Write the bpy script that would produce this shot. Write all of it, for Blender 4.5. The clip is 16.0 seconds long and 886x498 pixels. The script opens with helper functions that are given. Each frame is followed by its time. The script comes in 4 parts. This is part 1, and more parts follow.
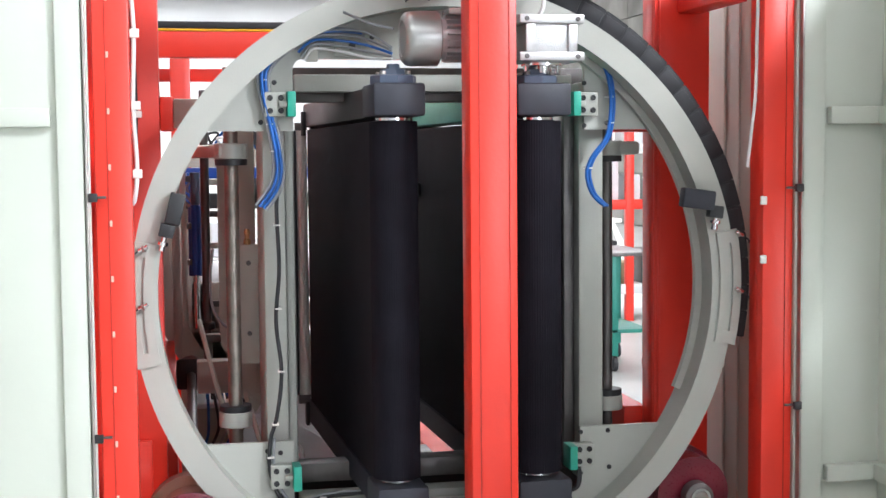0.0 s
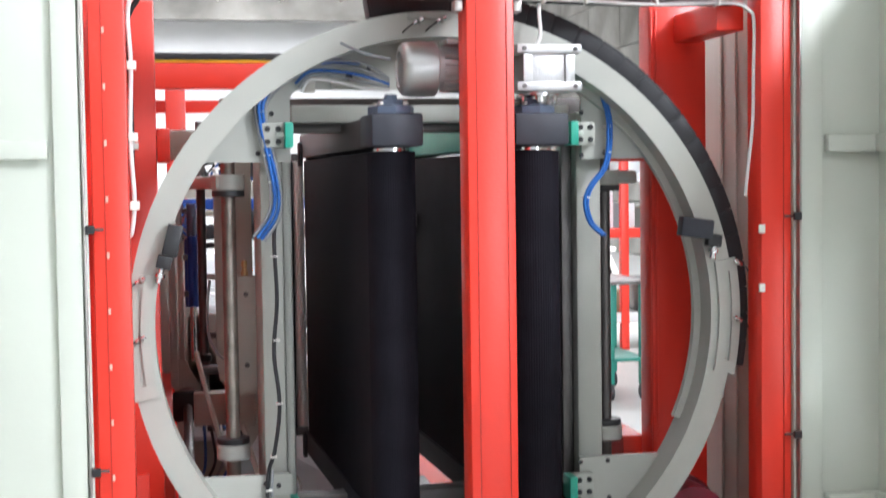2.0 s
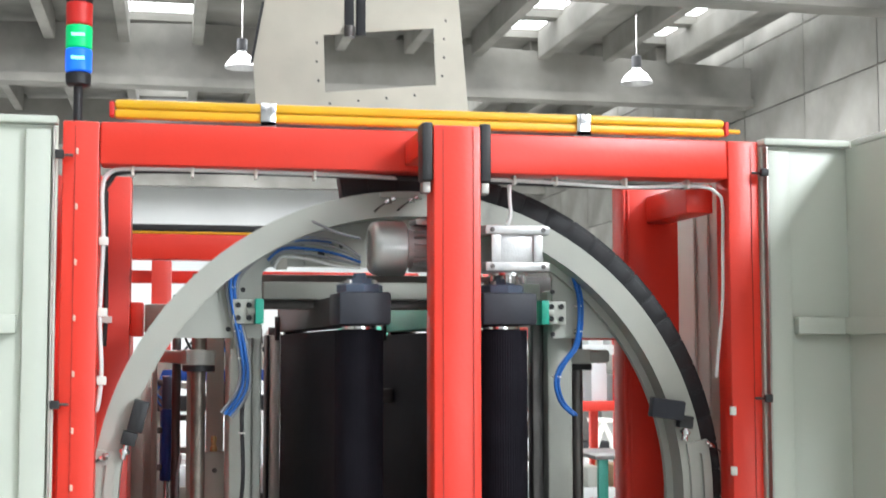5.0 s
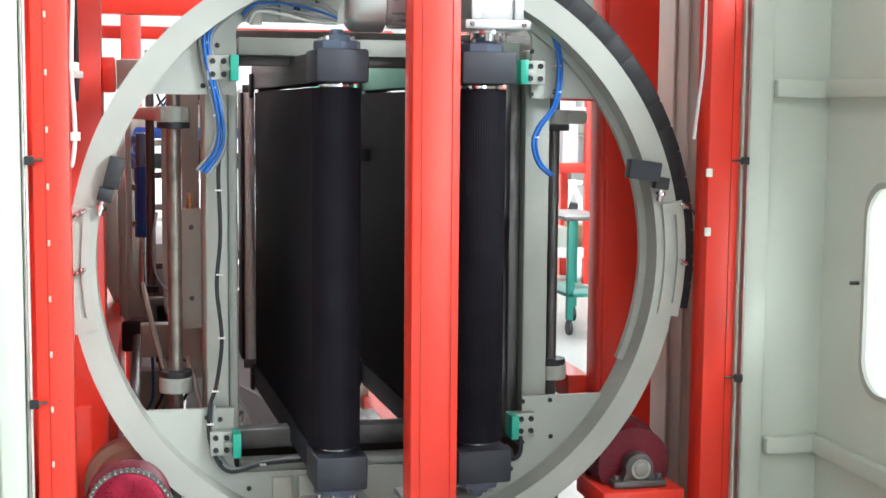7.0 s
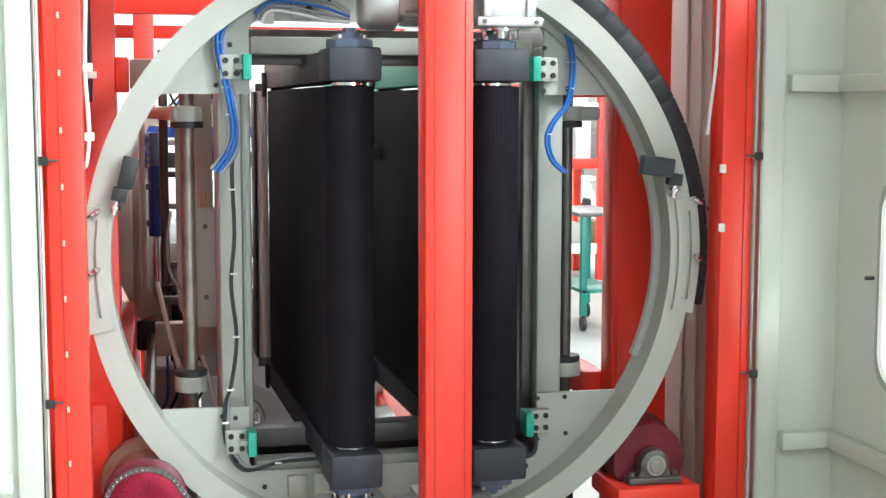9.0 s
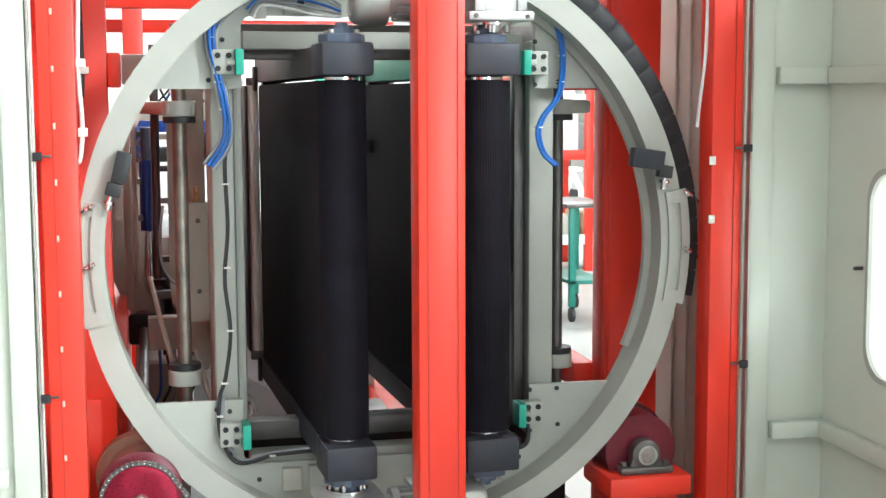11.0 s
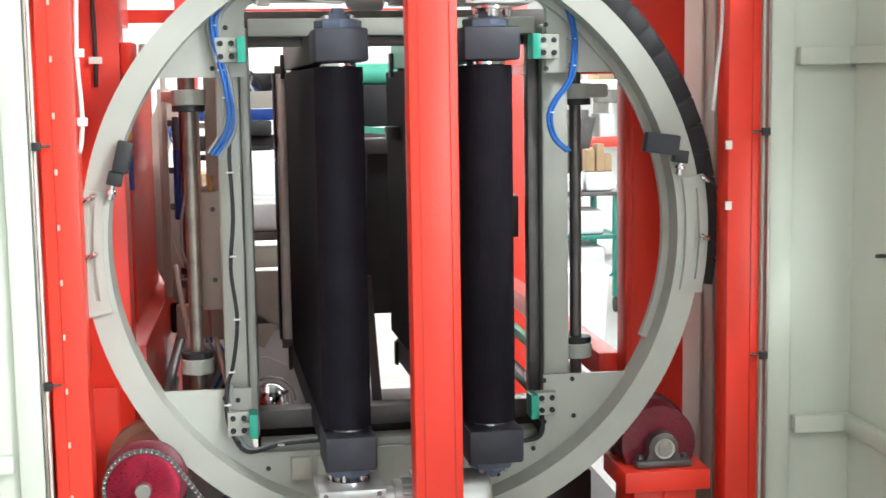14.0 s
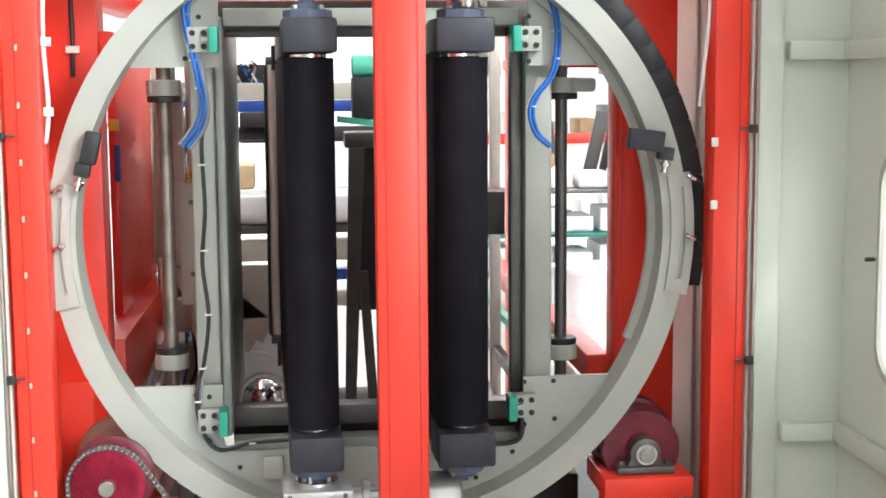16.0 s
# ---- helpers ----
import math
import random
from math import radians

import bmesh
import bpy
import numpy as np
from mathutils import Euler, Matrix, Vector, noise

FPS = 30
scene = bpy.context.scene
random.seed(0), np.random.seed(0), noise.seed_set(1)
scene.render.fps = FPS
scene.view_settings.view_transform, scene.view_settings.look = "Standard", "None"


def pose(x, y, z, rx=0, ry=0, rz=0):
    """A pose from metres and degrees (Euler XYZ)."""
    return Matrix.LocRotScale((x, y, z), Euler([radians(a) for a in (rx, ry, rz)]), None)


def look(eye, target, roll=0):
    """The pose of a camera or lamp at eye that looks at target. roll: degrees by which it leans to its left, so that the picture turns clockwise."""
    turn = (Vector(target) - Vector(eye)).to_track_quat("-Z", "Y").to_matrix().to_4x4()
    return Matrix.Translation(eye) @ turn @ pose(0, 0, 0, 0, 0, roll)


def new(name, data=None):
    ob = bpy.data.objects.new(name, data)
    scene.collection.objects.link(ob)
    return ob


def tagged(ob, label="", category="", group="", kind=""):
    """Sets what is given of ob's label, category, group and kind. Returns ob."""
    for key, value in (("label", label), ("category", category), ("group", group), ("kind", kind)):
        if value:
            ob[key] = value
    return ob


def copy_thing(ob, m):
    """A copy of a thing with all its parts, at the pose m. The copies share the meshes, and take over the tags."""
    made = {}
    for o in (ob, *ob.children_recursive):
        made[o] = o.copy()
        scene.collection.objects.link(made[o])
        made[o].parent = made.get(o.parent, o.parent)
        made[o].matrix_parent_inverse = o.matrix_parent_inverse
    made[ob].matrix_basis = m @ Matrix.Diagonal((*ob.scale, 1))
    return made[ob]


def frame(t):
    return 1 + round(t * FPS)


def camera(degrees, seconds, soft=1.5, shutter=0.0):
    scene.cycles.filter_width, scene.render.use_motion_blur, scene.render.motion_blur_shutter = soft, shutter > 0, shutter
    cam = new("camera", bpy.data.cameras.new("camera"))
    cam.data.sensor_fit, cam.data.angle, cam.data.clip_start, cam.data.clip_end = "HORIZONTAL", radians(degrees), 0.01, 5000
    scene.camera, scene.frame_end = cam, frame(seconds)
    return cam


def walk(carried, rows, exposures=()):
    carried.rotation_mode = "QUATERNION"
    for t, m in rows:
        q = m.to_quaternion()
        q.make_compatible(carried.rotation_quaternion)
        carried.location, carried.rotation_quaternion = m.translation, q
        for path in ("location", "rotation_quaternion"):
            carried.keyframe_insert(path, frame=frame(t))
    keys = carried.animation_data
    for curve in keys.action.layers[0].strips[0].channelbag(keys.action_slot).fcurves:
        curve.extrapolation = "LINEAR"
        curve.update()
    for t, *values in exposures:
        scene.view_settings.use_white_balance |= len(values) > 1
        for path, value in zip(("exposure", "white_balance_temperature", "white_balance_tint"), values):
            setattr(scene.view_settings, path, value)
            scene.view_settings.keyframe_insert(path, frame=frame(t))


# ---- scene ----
cam = camera(36.3, 16.0, shutter=0.5)
PATH = [
    (0, (0.103, 0.016, 1.709), (0.493, 1.973, 1.568), -0.5),
    (0.5, (0.105, 0.019, 1.71), (0.495, 1.974, 1.553), -0.5),
    (1, (0.098, 0.03, 1.712), (0.49, 1.985, 1.553), -0.7),
    (1.5, (0.098, 0.03, 1.71), (0.486, 1.986, 1.562), -0.6),
    (2, (0.092, 0.029, 1.712), (0.492, 1.986, 1.614), -0.8),
    (2.5, (0.096, -0.006, 1.745), (0.493, 1.952, 1.83), -0.5),
    (3, (0.123, -0.042, 1.756), (0.48, 1.908, 2.018), -0.3),
    (3.2, (0.131, -0.049, 1.756), (0.481, 1.901, 2.029), -0.3),
    (5.3, (0.191, 0.004, 1.744), (0.614, 1.956, 1.844), -0.0),
    (5.5, (0.189, -0.008, 1.745), (0.636, 1.94, 1.807), 0.0),
    (6, (0.187, -0.002, 1.757), (0.641, 1.946, 1.709), 0.2),
    (6.5, (0.177, 0.018, 1.751), (0.619, 1.964, 1.611), 0.5),
    (7, (0.171, 0.032, 1.738), (0.611, 1.972, 1.535), 0.5),
    (7.5, (0.173, 0.032, 1.742), (0.601, 1.973, 1.519), 0.4),
    (8, (0.168, 0.027, 1.741), (0.591, 1.968, 1.516), 0.1),
    (8.5, (0.169, 0.032, 1.741), (0.588, 1.976, 1.534), 0.1),
    (11, (0.147, 0.012, 1.749), (0.587, 1.95, 1.528), -0.2),
    (11.5, (0.112, -0.01, 1.748), (0.544, 1.93, 1.527), -0.9),
    (12, (0.097, -0.02, 1.747), (0.554, 1.911, 1.499), -1.7),
    (12.5, (0.187, -0.019, 1.743), (0.582, 1.927, 1.511), -0.9),
    (13, (0.32, 0.0, 1.733), (0.659, 1.957, 1.499), -1.0),
    (13.5, (0.46, 0.007, 1.735), (0.716, 1.976, 1.494), -0.4),
    (14, (0.482, 0.014, 1.741), (0.752, 1.982, 1.503), -0.9),
    (14.5, (0.48, 0.027, 1.733), (0.806, 1.984, 1.482), -2.7),
    (15, (0.54, 0.057, 1.728), (0.849, 2.015, 1.458), -1.1),
    (15.5, (0.67, 0.077, 1.734), (0.841, 2.052, 1.466), -0.4),
    (16, (0.713, 0.092, 1.735), (0.908, 2.067, 1.489), -0.4),
]
walk(cam, [(t, look(eye, target, roll)) for t, eye, target, roll in PATH],
     exposures=[(0, -0.38, 6200, 14), (2.0, -0.42, 6200, 14), (2.5, -0.56, 6250, 13), (3.2, -0.72, 6350, 12), (5.5, -0.74, 6250, 8), (6.0, -0.40, 6200, 7), (6.5, -0.26, 6200, 7), (7.5, -0.11, 6200, 6), (12, -0.14, 6350, 5), (14, -0.16, 6450, 8), (16, -0.08, 6500, 10)])


# ---- world, lights ----
world = bpy.data.worlds.new("world")
scene.world = world
world.use_nodes = True
wn = world.node_tree
sky = wn.nodes.new("ShaderNodeTexSky")
sky.sky_type, sky.sun_disc, sky.sun_elevation, sky.sun_rotation = "NISHITA", False, radians(48), radians(200)
wn.links.new(sky.outputs[0], wn.nodes["Background"].inputs[0])
wn.nodes["Background"].inputs[1].default_value = 0.12


def area_lamp(name, eye, target, sx, sy, power, colour=(1, 1, 1)):
    data = bpy.data.lights.new(name, "AREA")
    data.shape, data.size, data.size_y, data.energy, data.color = "RECTANGLE", sx, sy, power, colour
    ob = new(name, data)
    ob.matrix_world = look(eye, target)
    return ob


area_lamp("skylight_front", (-1.2, -2.6, 6.8), (-0.6, -1.0, 0), 7, 3.0, 190, (0.94, 0.975, 1.0))
area_lamp("skylight_right", (6.5, -2.6, 6.8), (0.4, 3.9, 1.2), 1.2, 2.0, 1500, (0.93, 0.975, 1.0))
# Two added fill lamps aimed level at the girders to overbrighten their faces.
area_lamp("skylight_mid", (2.0, 7.4, 6.8), (2.0, 9.0, 6.5), 3.4, 0.9, 380, (0.94, 0.975, 1.0))
area_lamp("skylight_back", (2.3, 12.6, 6.75), (2.1, 16.0, 6.5), 6.0, 0.8, 2600, (0.98, 0.99, 1.0))
area_lamp("skylight_bay", (1.5, 12.2, 6.75), (1.5, 12.2, 0), 12, 2.4, 500, (0.98, 0.99, 1.0))
area_lamp("skylight_far", (1.5, 19.5, 6.75), (1.5, 19.5, 0), 14, 3.0, 2400, (0.98, 0.99, 1.0))
area_lamp("skylight_end", (0.0, 31.0, 6.75), (0.0, 34.0, 2), 14, 3.0, 3500, (0.98, 0.99, 1.0))
# Unseen fill lamp from the front right; no opening is built there.
area_lamp("gate_opening", (5.6, -6.6, 2.6), (-0.3, 3.9, 1.3), 5, 3.0, 620, (0.90, 0.96, 1.02))

# ---- materials ----


def mat(name, colour, rough=0.5, metal=0.0, var=0.12, scale=6.0, bump=0.02, fine=180.0, spec=0.5, coat=0.0):
    m = bpy.data.materials.new(name)
    m.use_nodes = True
    nt = m.node_tree
    b = nt.nodes["Principled BSDF"]
    tc = nt.nodes.new("ShaderNodeTexCoord")
    big = nt.nodes.new("ShaderNodeTexNoise")
    big.inputs["Scale"].default_value, big.inputs["Detail"].default_value = scale, 6
    small = nt.nodes.new("ShaderNodeTexNoise")
    small.inputs["Scale"].default_value, small.inputs["Detail"].default_value = fine, 3
    for n in (big, small):
        nt.links.new(tc.outputs["Object"], n.inputs["Vector"])
    ramp = nt.nodes.new("ShaderNodeValToRGB")
    ramp.color_ramp.elements[0].position, ramp.color_ramp.elements[1].position = 0.3, 0.72
    ramp.color_ramp.elements[0].color = (*[c * (1 - var) for c in colour], 1)
    ramp.color_ramp.elements[1].color = (*[min(1, c * (1 + var * 0.6)) for c in colour], 1)
    nt.links.new(big.outputs["Fac"], ramp.inputs[0])
    nt.links.new(ramp.outputs[0], b.inputs["Base Color"])
    rr = nt.nodes.new("ShaderNodeMapRange")
    rr.inputs["To Min"].default_value, rr.inputs["To Max"].default_value = max(0.03, rough - 0.1), min(1, rough + 0.1)
    nt.links.new(small.outputs["Fac"], rr.inputs["Value"])
    nt.links.new(rr.outputs[0], b.inputs["Roughness"])
    b.inputs["Metallic"].default_value = metal
    b.inputs["Specular IOR Level"].default_value = spec
    b.inputs["Coat Weight"].default_value = coat
    if bump:
        bp = nt.nodes.new("ShaderNodeBump")
        bp.inputs["Strength"].default_value, bp.inputs["Distance"].default_value = min(1, bump * 10), 0.002
        nt.links.new(small.outputs["Fac"], bp.inputs["Height"])
        nt.links.new(bp.outputs[0], b.inputs["Normal"])
    return m


def glow(name, colour, strength):
    m = bpy.data.materials.new(name)
    m.use_nodes = True
    b = m.node_tree.nodes["Principled BSDF"]
    b.inputs["Base Color"].default_value = (*colour, 1)
    b.inputs["Emission Color"].default_value = (*colour, 1)
    b.inputs["Emission Strength"].default_value = strength
    return m


RED = mat("red_enamel", (0.82, 0.042, 0.022), 0.36, var=0.06, scale=3, bump=0.015, fine=90)
SEAM = mat("red_seam", (0.42, 0.02, 0.012), 0.5, var=0.1)
RED_DARK = mat("crimson_urethane", (0.15, 0.011, 0.024), 0.3, var=0.25, scale=14)
PANEL = mat("pale_green_enamel", (0.60, 0.63, 0.55), 0.42, var=0.05, scale=2, bump=0.012, fine=60)
GREY = mat("grey_green_enamel", (0.40, 0.405, 0.36), 0.42, var=0.07, scale=5, bump=0.015)
GREY_WARM = mat("beige_grey_enamel", (0.44, 0.42, 0.36), 0.45, var=0.1, scale=5)
STEEL = mat("bare_steel", (0.42, 0.40, 0.37), 0.35, 0.9, var=0.2, scale=20)
STEEL_DARK = mat("dark_oiled_steel", (0.13, 0.12, 0.115), 0.4, 0.6, var=0.25, scale=12)
ALU = mat("cast_aluminium", (0.54, 0.54, 0.535), 0.42, 0.75, var=0.1, scale=25, bump=0.05)
MOTOR = mat("silver_paint", (0.42, 0.42, 0.40), 0.36, 0.75, var=0.1, scale=12)
NAVY = mat("slate_blue_enamel", (0.022, 0.024, 0.034), 0.55, var=0.2, scale=20, bump=0.008)
SLATE = mat("light_slate_enamel", (0.09, 0.115, 0.165), 0.42, var=0.15, scale=20, bump=0.03)
ANODISED = mat("crimson_anodised", (0.26, 0.008, 0.03), 0.3, 0.7, var=0.25, scale=30)
_aniso = ANODISED.node_tree.nodes["Principled BSDF"]
_aniso.inputs["Anisotropic"].default_value = 0.8
_tan = ANODISED.node_tree.nodes.new("ShaderNodeTangent")
_tan.direction_type, _tan.axis = "RADIAL", "Y"
ANODISED.node_tree.links.new(_tan.outputs[0], _aniso.inputs["Tangent"])
RODMAT = mat("worn_brown_steel", (0.27, 0.235, 0.20), 0.42, 0.75, var=0.3, scale=18)
CLIPMAT = mat("paint_chip", (0.80, 0.50, 0.40), 0.6, var=0.1)
TAN = mat("tan_urethane", (0.40, 0.22, 0.15), 0.5, var=0.15, scale=12)
SHEET = mat("zinc_sheet", (0.56, 0.52, 0.45), 0.38, 0.1, var=0.12, scale=1.5, bump=0.01)
BELT = mat("black_rubber_belt", (0.0115, 0.0105, 0.0145), 0.6, var=0.3, scale=9, bump=0.03, fine=400, spec=0.05)
RUBBER = mat("black_plastic", (0.018, 0.018, 0.02), 0.5, var=0.2, scale=20)
CHAINMAT = mat("black_nylon", (0.011, 0.011, 0.014), 0.6, var=0.3, scale=20)
GREEN = mat("green_enamel", (0.10, 0.55, 0.38), 0.45, var=0.08, scale=8)
TROLLEY = mat("dark_teal_enamel", (0.012, 0.20, 0.15), 0.45, var=0.1, scale=8)
TEAL = mat("teal_plastic", (0.02, 0.36, 0.25), 0.4, var=0.08, scale=20)
WHITE = mat("white_nylon", (0.78, 0.76, 0.70), 0.5, var=0.06, scale=20)
CABLE_W = mat("white_cable_sheath", (0.72, 0.72, 0.70), 0.5, var=0.05, scale=30)
CABLE_B = mat("black_cable_sheath", (0.02, 0.02, 0.022), 0.5, var=0.1, scale=30)
CABLE_G = mat("grey_cable_sheath", (0.26, 0.27, 0.28), 0.45, var=0.1, scale=30)
HOSE = mat("blue_air_hose", (0.014, 0.12, 0.44), 0.35, var=0.15, scale=30)
YELLOW = mat("yellow_enamel", (0.85, 0.47, 0.015), 0.38, var=0.06, scale=8)
CHROME = mat("chromed_steel", (0.75, 0.75, 0.76), 0.18, 1.0, var=0.1, scale=30, bump=0)
BEAMDARK = mat("worn_dark_beam", (0.058, 0.053, 0.052), 0.5, var=0.3, scale=6, bump=0.02)
BRASS = mat("brass", (0.55, 0.42, 0.20), 0.3, 0.9, var=0.15, scale=30)
CONCRETE = mat("precast_concrete", (0.27, 0.26, 0.235), 0.85, var=0.38, scale=0.9, bump=0.06, fine=25)
FLOORMAT = mat("trowelled_floor", (0.50, 0.50, 0.48), 0.35, var=0.15, scale=0.8, bump=0.02, fine=30)
PLATEMAT = mat("sanded_sheet_steel", (0.52, 0.48, 0.40), 0.5, 0.25, var=0.14, scale=3)
WHITEWALL = mat("white_wall_paint", (0.72, 0.73, 0.72), 0.8, var=0.08, scale=0.5)
CARD = mat("brown_cardboard", (0.42, 0.29, 0.17), 0.85, var=0.2, scale=6)
BLUEBAR = mat("blue_enamel", (0.012, 0.06, 0.30), 0.4, var=0.1, scale=6)
WRAP = mat("white_foil", (0.80, 0.81, 0.82), 0.35, var=0.05, scale=4, bump=0.06, fine=12)
# Faint glow put into the red plastic, though lens and end caps are unlit.
RED_GLOW = glow("faint_red_glow", (0.55, 0.02, 0.015), 0.35)
LAMP_GREEN = glow("green_lens", (0.0, 0.55, 0.16), 0.8)
LAMP_BLUE = glow("blue_lens", (0.01, 0.16, 0.95), 1.0)
LED_GREEN = glow("green_led", (0.3, 1.0, 0.6), 3.0)
LED_BLUE = glow("blue_led", (0.25, 0.75, 1.0), 3.0)
WINDOW_GLOW = glow("window_glow_sheet", (0.95, 0.98, 1.0), 2.0)
SKYPANE = glow("skylight_pane", (0.97, 0.99, 1.0), 6.0)
MOTORBLUE = mat("dark_blue_enamel", (0.008, 0.024, 0.10), 0.4, var=0.15, scale=10)
STICKER = mat("cyan_sticker", (0.05, 0.55, 0.65), 0.5, var=0.03)

# ---- mesh helpers ----


def mesh_of(bm, name, material, smooth=False):
    me = bpy.data.meshes.new(name)
    bmesh.ops.recalc_face_normals(bm, faces=bm.faces)
    bm.to_mesh(me)
    bm.free()
    me.materials.append(material)
    if smooth:
        for p in me.polygons:
            p.use_smooth = True
        me.set_sharp_from_angle(angle=radians(38))
    return me


def part(name, bm, material, parent, label="", smooth=True):
    ob = new(name, mesh_of(bm, name, material, smooth))
    ob.parent = parent
    if label:
        tagged(ob, label)
    return ob


def thing(name, label, category, group="", kind="", at=(0, 0, 0)):
    ob = new(name)
    ob.location = at
    ob.empty_display_size = 0.05
    return tagged(ob, label, category, group, kind)


def solo(name, bm, material, label, category, group="", kind="", smooth=True):
    return tagged(new(name, mesh_of(bm, name, material, smooth)), label, category, group, kind)


def box(x0, x1, y0, y1, z0, z1, bevel=0.003, bm=None):
    own = bmesh.new()
    bmesh.ops.create_cube(own, size=1)
    for v in own.verts:
        v.co = Vector(((x0 + x1) / 2 + v.co.x * (x1 - x0), (y0 + y1) / 2 + v.co.y * (y1 - y0), (z0 + z1) / 2 + v.co.z * (z1 - z0)))
    if bevel:
        bmesh.ops.bevel(own, geom=own.edges[:], offset=min(bevel, 0.45 * min(x1 - x0, y1 - y0, z1 - z0)), segments=2, affect="EDGES", profile=0.5)
    return joined(bm, own)


def joined(bm, own):
    if bm is None:
        return own
    tmp = bpy.data.meshes.new("tmp")
    own.to_mesh(tmp)
    own.free()
    bm.from_mesh(tmp)
    bpy.data.meshes.remove(tmp)
    return bm


def turned(p, axis, profile, seg=32, bm=None):
    """A body of revolution: profile of (distance along axis, radius), from p along axis."""
    own = bmesh.new()
    q = Vector(axis).normalized().to_track_quat("Z", "Y")
    rings = []
    for d, r in profile:
        ringv = []
        for i in range(seg):
            a = 2 * math.pi * i / seg
            ringv.append(own.verts.new(Vector(p) + q @ Vector((r * math.cos(a), r * math.sin(a), d))))
        rings.append(ringv)
    for a, b in zip(rings, rings[1:]):
        for i in range(seg):
            own.faces.new((a[i], a[(i + 1) % seg], b[(i + 1) % seg], b[i]))
    own.faces.new(rings[0][::-1])
    own.faces.new(rings[-1])
    return joined(bm, own)


def rod(p0, p1, r, seg=20, bm=None, bevel=0.0):
    d = (Vector(p1) - Vector(p0)).length
    e = bevel or min(0.15 * r, 0.002)
    return turned(p0, Vector(p1) - Vector(p0), [(0, r - e), (e, r), (d - e, r), (d, r - e)], seg, bm)


def slab(outline, y0, y1, bm=None, bevel=0.0):
    """A plate in the x-z plane: the outline of (x, z) from y0 to y1."""
    own = bmesh.new()
    vs = [own.verts.new((x, y0, z)) for x, z in outline]
    f = own.faces.new(vs)
    r = bmesh.ops.extrude_face_region(own, geom=[f])
    for v in r["geom"]:
        if isinstance(v, bmesh.types.BMVert):
            v.co.y = y1
    bmesh.ops.triangulate(own, faces=[g for g in own.faces if len(g.verts) > 4])
    return joined(bm, own)


def annulus(cx, cz, r0, r1, y0, y1, a0=0.0, a1=360.0, seg=128, bm=None):
    own = bmesh.new()
    full = a1 - a0 >= 359.9
    rows = []
    for i in range(seg if full else seg + 1):
        a = radians(a0 + (a1 - a0) * i / seg)
        rows.append([own.verts.new((cx + r * math.cos(a), y, cz + r * math.sin(a))) for r, y in ((r0, y0), (r1, y0), (r1, y1), (r0, y1))])
    for i in range(len(rows) if full else len(rows) - 1):
        a, b = rows[i], rows[(i + 1) % len(rows)]
        for k in range(4):
            own.faces.new((a[k], a[(k + 1) % 4], b[(k + 1) % 4], b[k]))
    if not full:
        own.faces.new(rows[0])
        own.faces.new(rows[-1][::-1])
    return joined(bm, own)


def sweep(points, r, seg=10, bm=None, smooth_steps=6):
    """A round cable along a smooth line through the points."""
    ps = [Vector(p) for p in points]
    line = []
    for i in range(len(ps) - 1):
        a, b, c, d = ps[max(i - 1, 0)], ps[i], ps[i + 1], ps[min(i + 2, len(ps) - 1)]
        for k in range(smooth_steps):
            t = k / smooth_steps
            line.append(0.5 * (2 * b + (c - a) * t + (2 * a - 5 * b + 4 * c - d) * t * t + (3 * b - a - 3 * c + d) * t ** 3))
    line.append(ps[-1])
    own = bmesh.new()
    rings, up = [], Vector((0.31, 0.87, 0.2)).normalized()
    for i, p in enumerate(line):
        d = (line[min(i + 1, len(line) - 1)] - line[max(i - 1, 0)]).normalized()
        u = (up - d * up.dot(d)).normalized()
        w = d.cross(u)
        up = u
        rings.append([own.verts.new(p + r * (math.cos(2 * math.pi * k / seg) * u + math.sin(2 * math.pi * k / seg) * w)) for k in range(seg)])
    for a, b in zip(rings, rings[1:]):
        for k in range(seg):
            own.faces.new((a[k], a[(k + 1) % seg], b[(k + 1) % seg], b[k]))
    own.faces.new(rings[0][::-1])
    own.faces.new(rings[-1])
    return joined(bm, own)


def bolt(p, r, h, axis=(0, -1, 0), bm=None):
    """A socket-head screw standing h proud of p."""
    return turned(p, axis, [(0, r), (h * 0.85, r), (h, r * 0.9), (h, r * 0.55), (h * 0.5, r * 0.5)], 14, bm)


def arc(cx, cz, r, a0, a1, n):
    return [(cx + r * math.cos(radians(a0 + (a1 - a0) * i / n)), cz + r * math.sin(radians(a0 + (a1 - a0) * i / n))) for i in range(n + 1)]


# ---- hall ----
solo("floor", box(-9, 10.6, -8, 40, -0.2, 0.0, 0), FLOORMAT, "pale grey trowelled concrete hall floor", "floor", kind="structure", smooth=False)
solo("wall_north", box(-9.2, 10.8, 40.002, 40.3, 0, 8.4, 0), WHITEWALL, "white painted end wall of the hall", "wall", kind="structure", smooth=False)
solo("wall_south", box(-9.2, 10.8, -8.3, -8.002, 0, 8.4, 0), WHITEWALL, "white painted end wall of the hall", "wall", kind="structure", smooth=False)
solo("wall_west", box(-9.3, -9.002, -8, 40, 0, 8.4, 0), WHITEWALL, "white painted side wall of the hall", "wall", kind="structure", smooth=False)
wall_east = solo("wall_east", box(10.66, 10.96, -8, 40, 0, 8.4, 0), CONCRETE, "grey precast concrete side wall of the hall", "wall", kind="structure", smooth=False)
panel_mesh = mesh_of(box(-0.03, 0.03, -1.19, 1.19, -0.59, 0.59, 0.012), "wall_panel", CONCRETE)
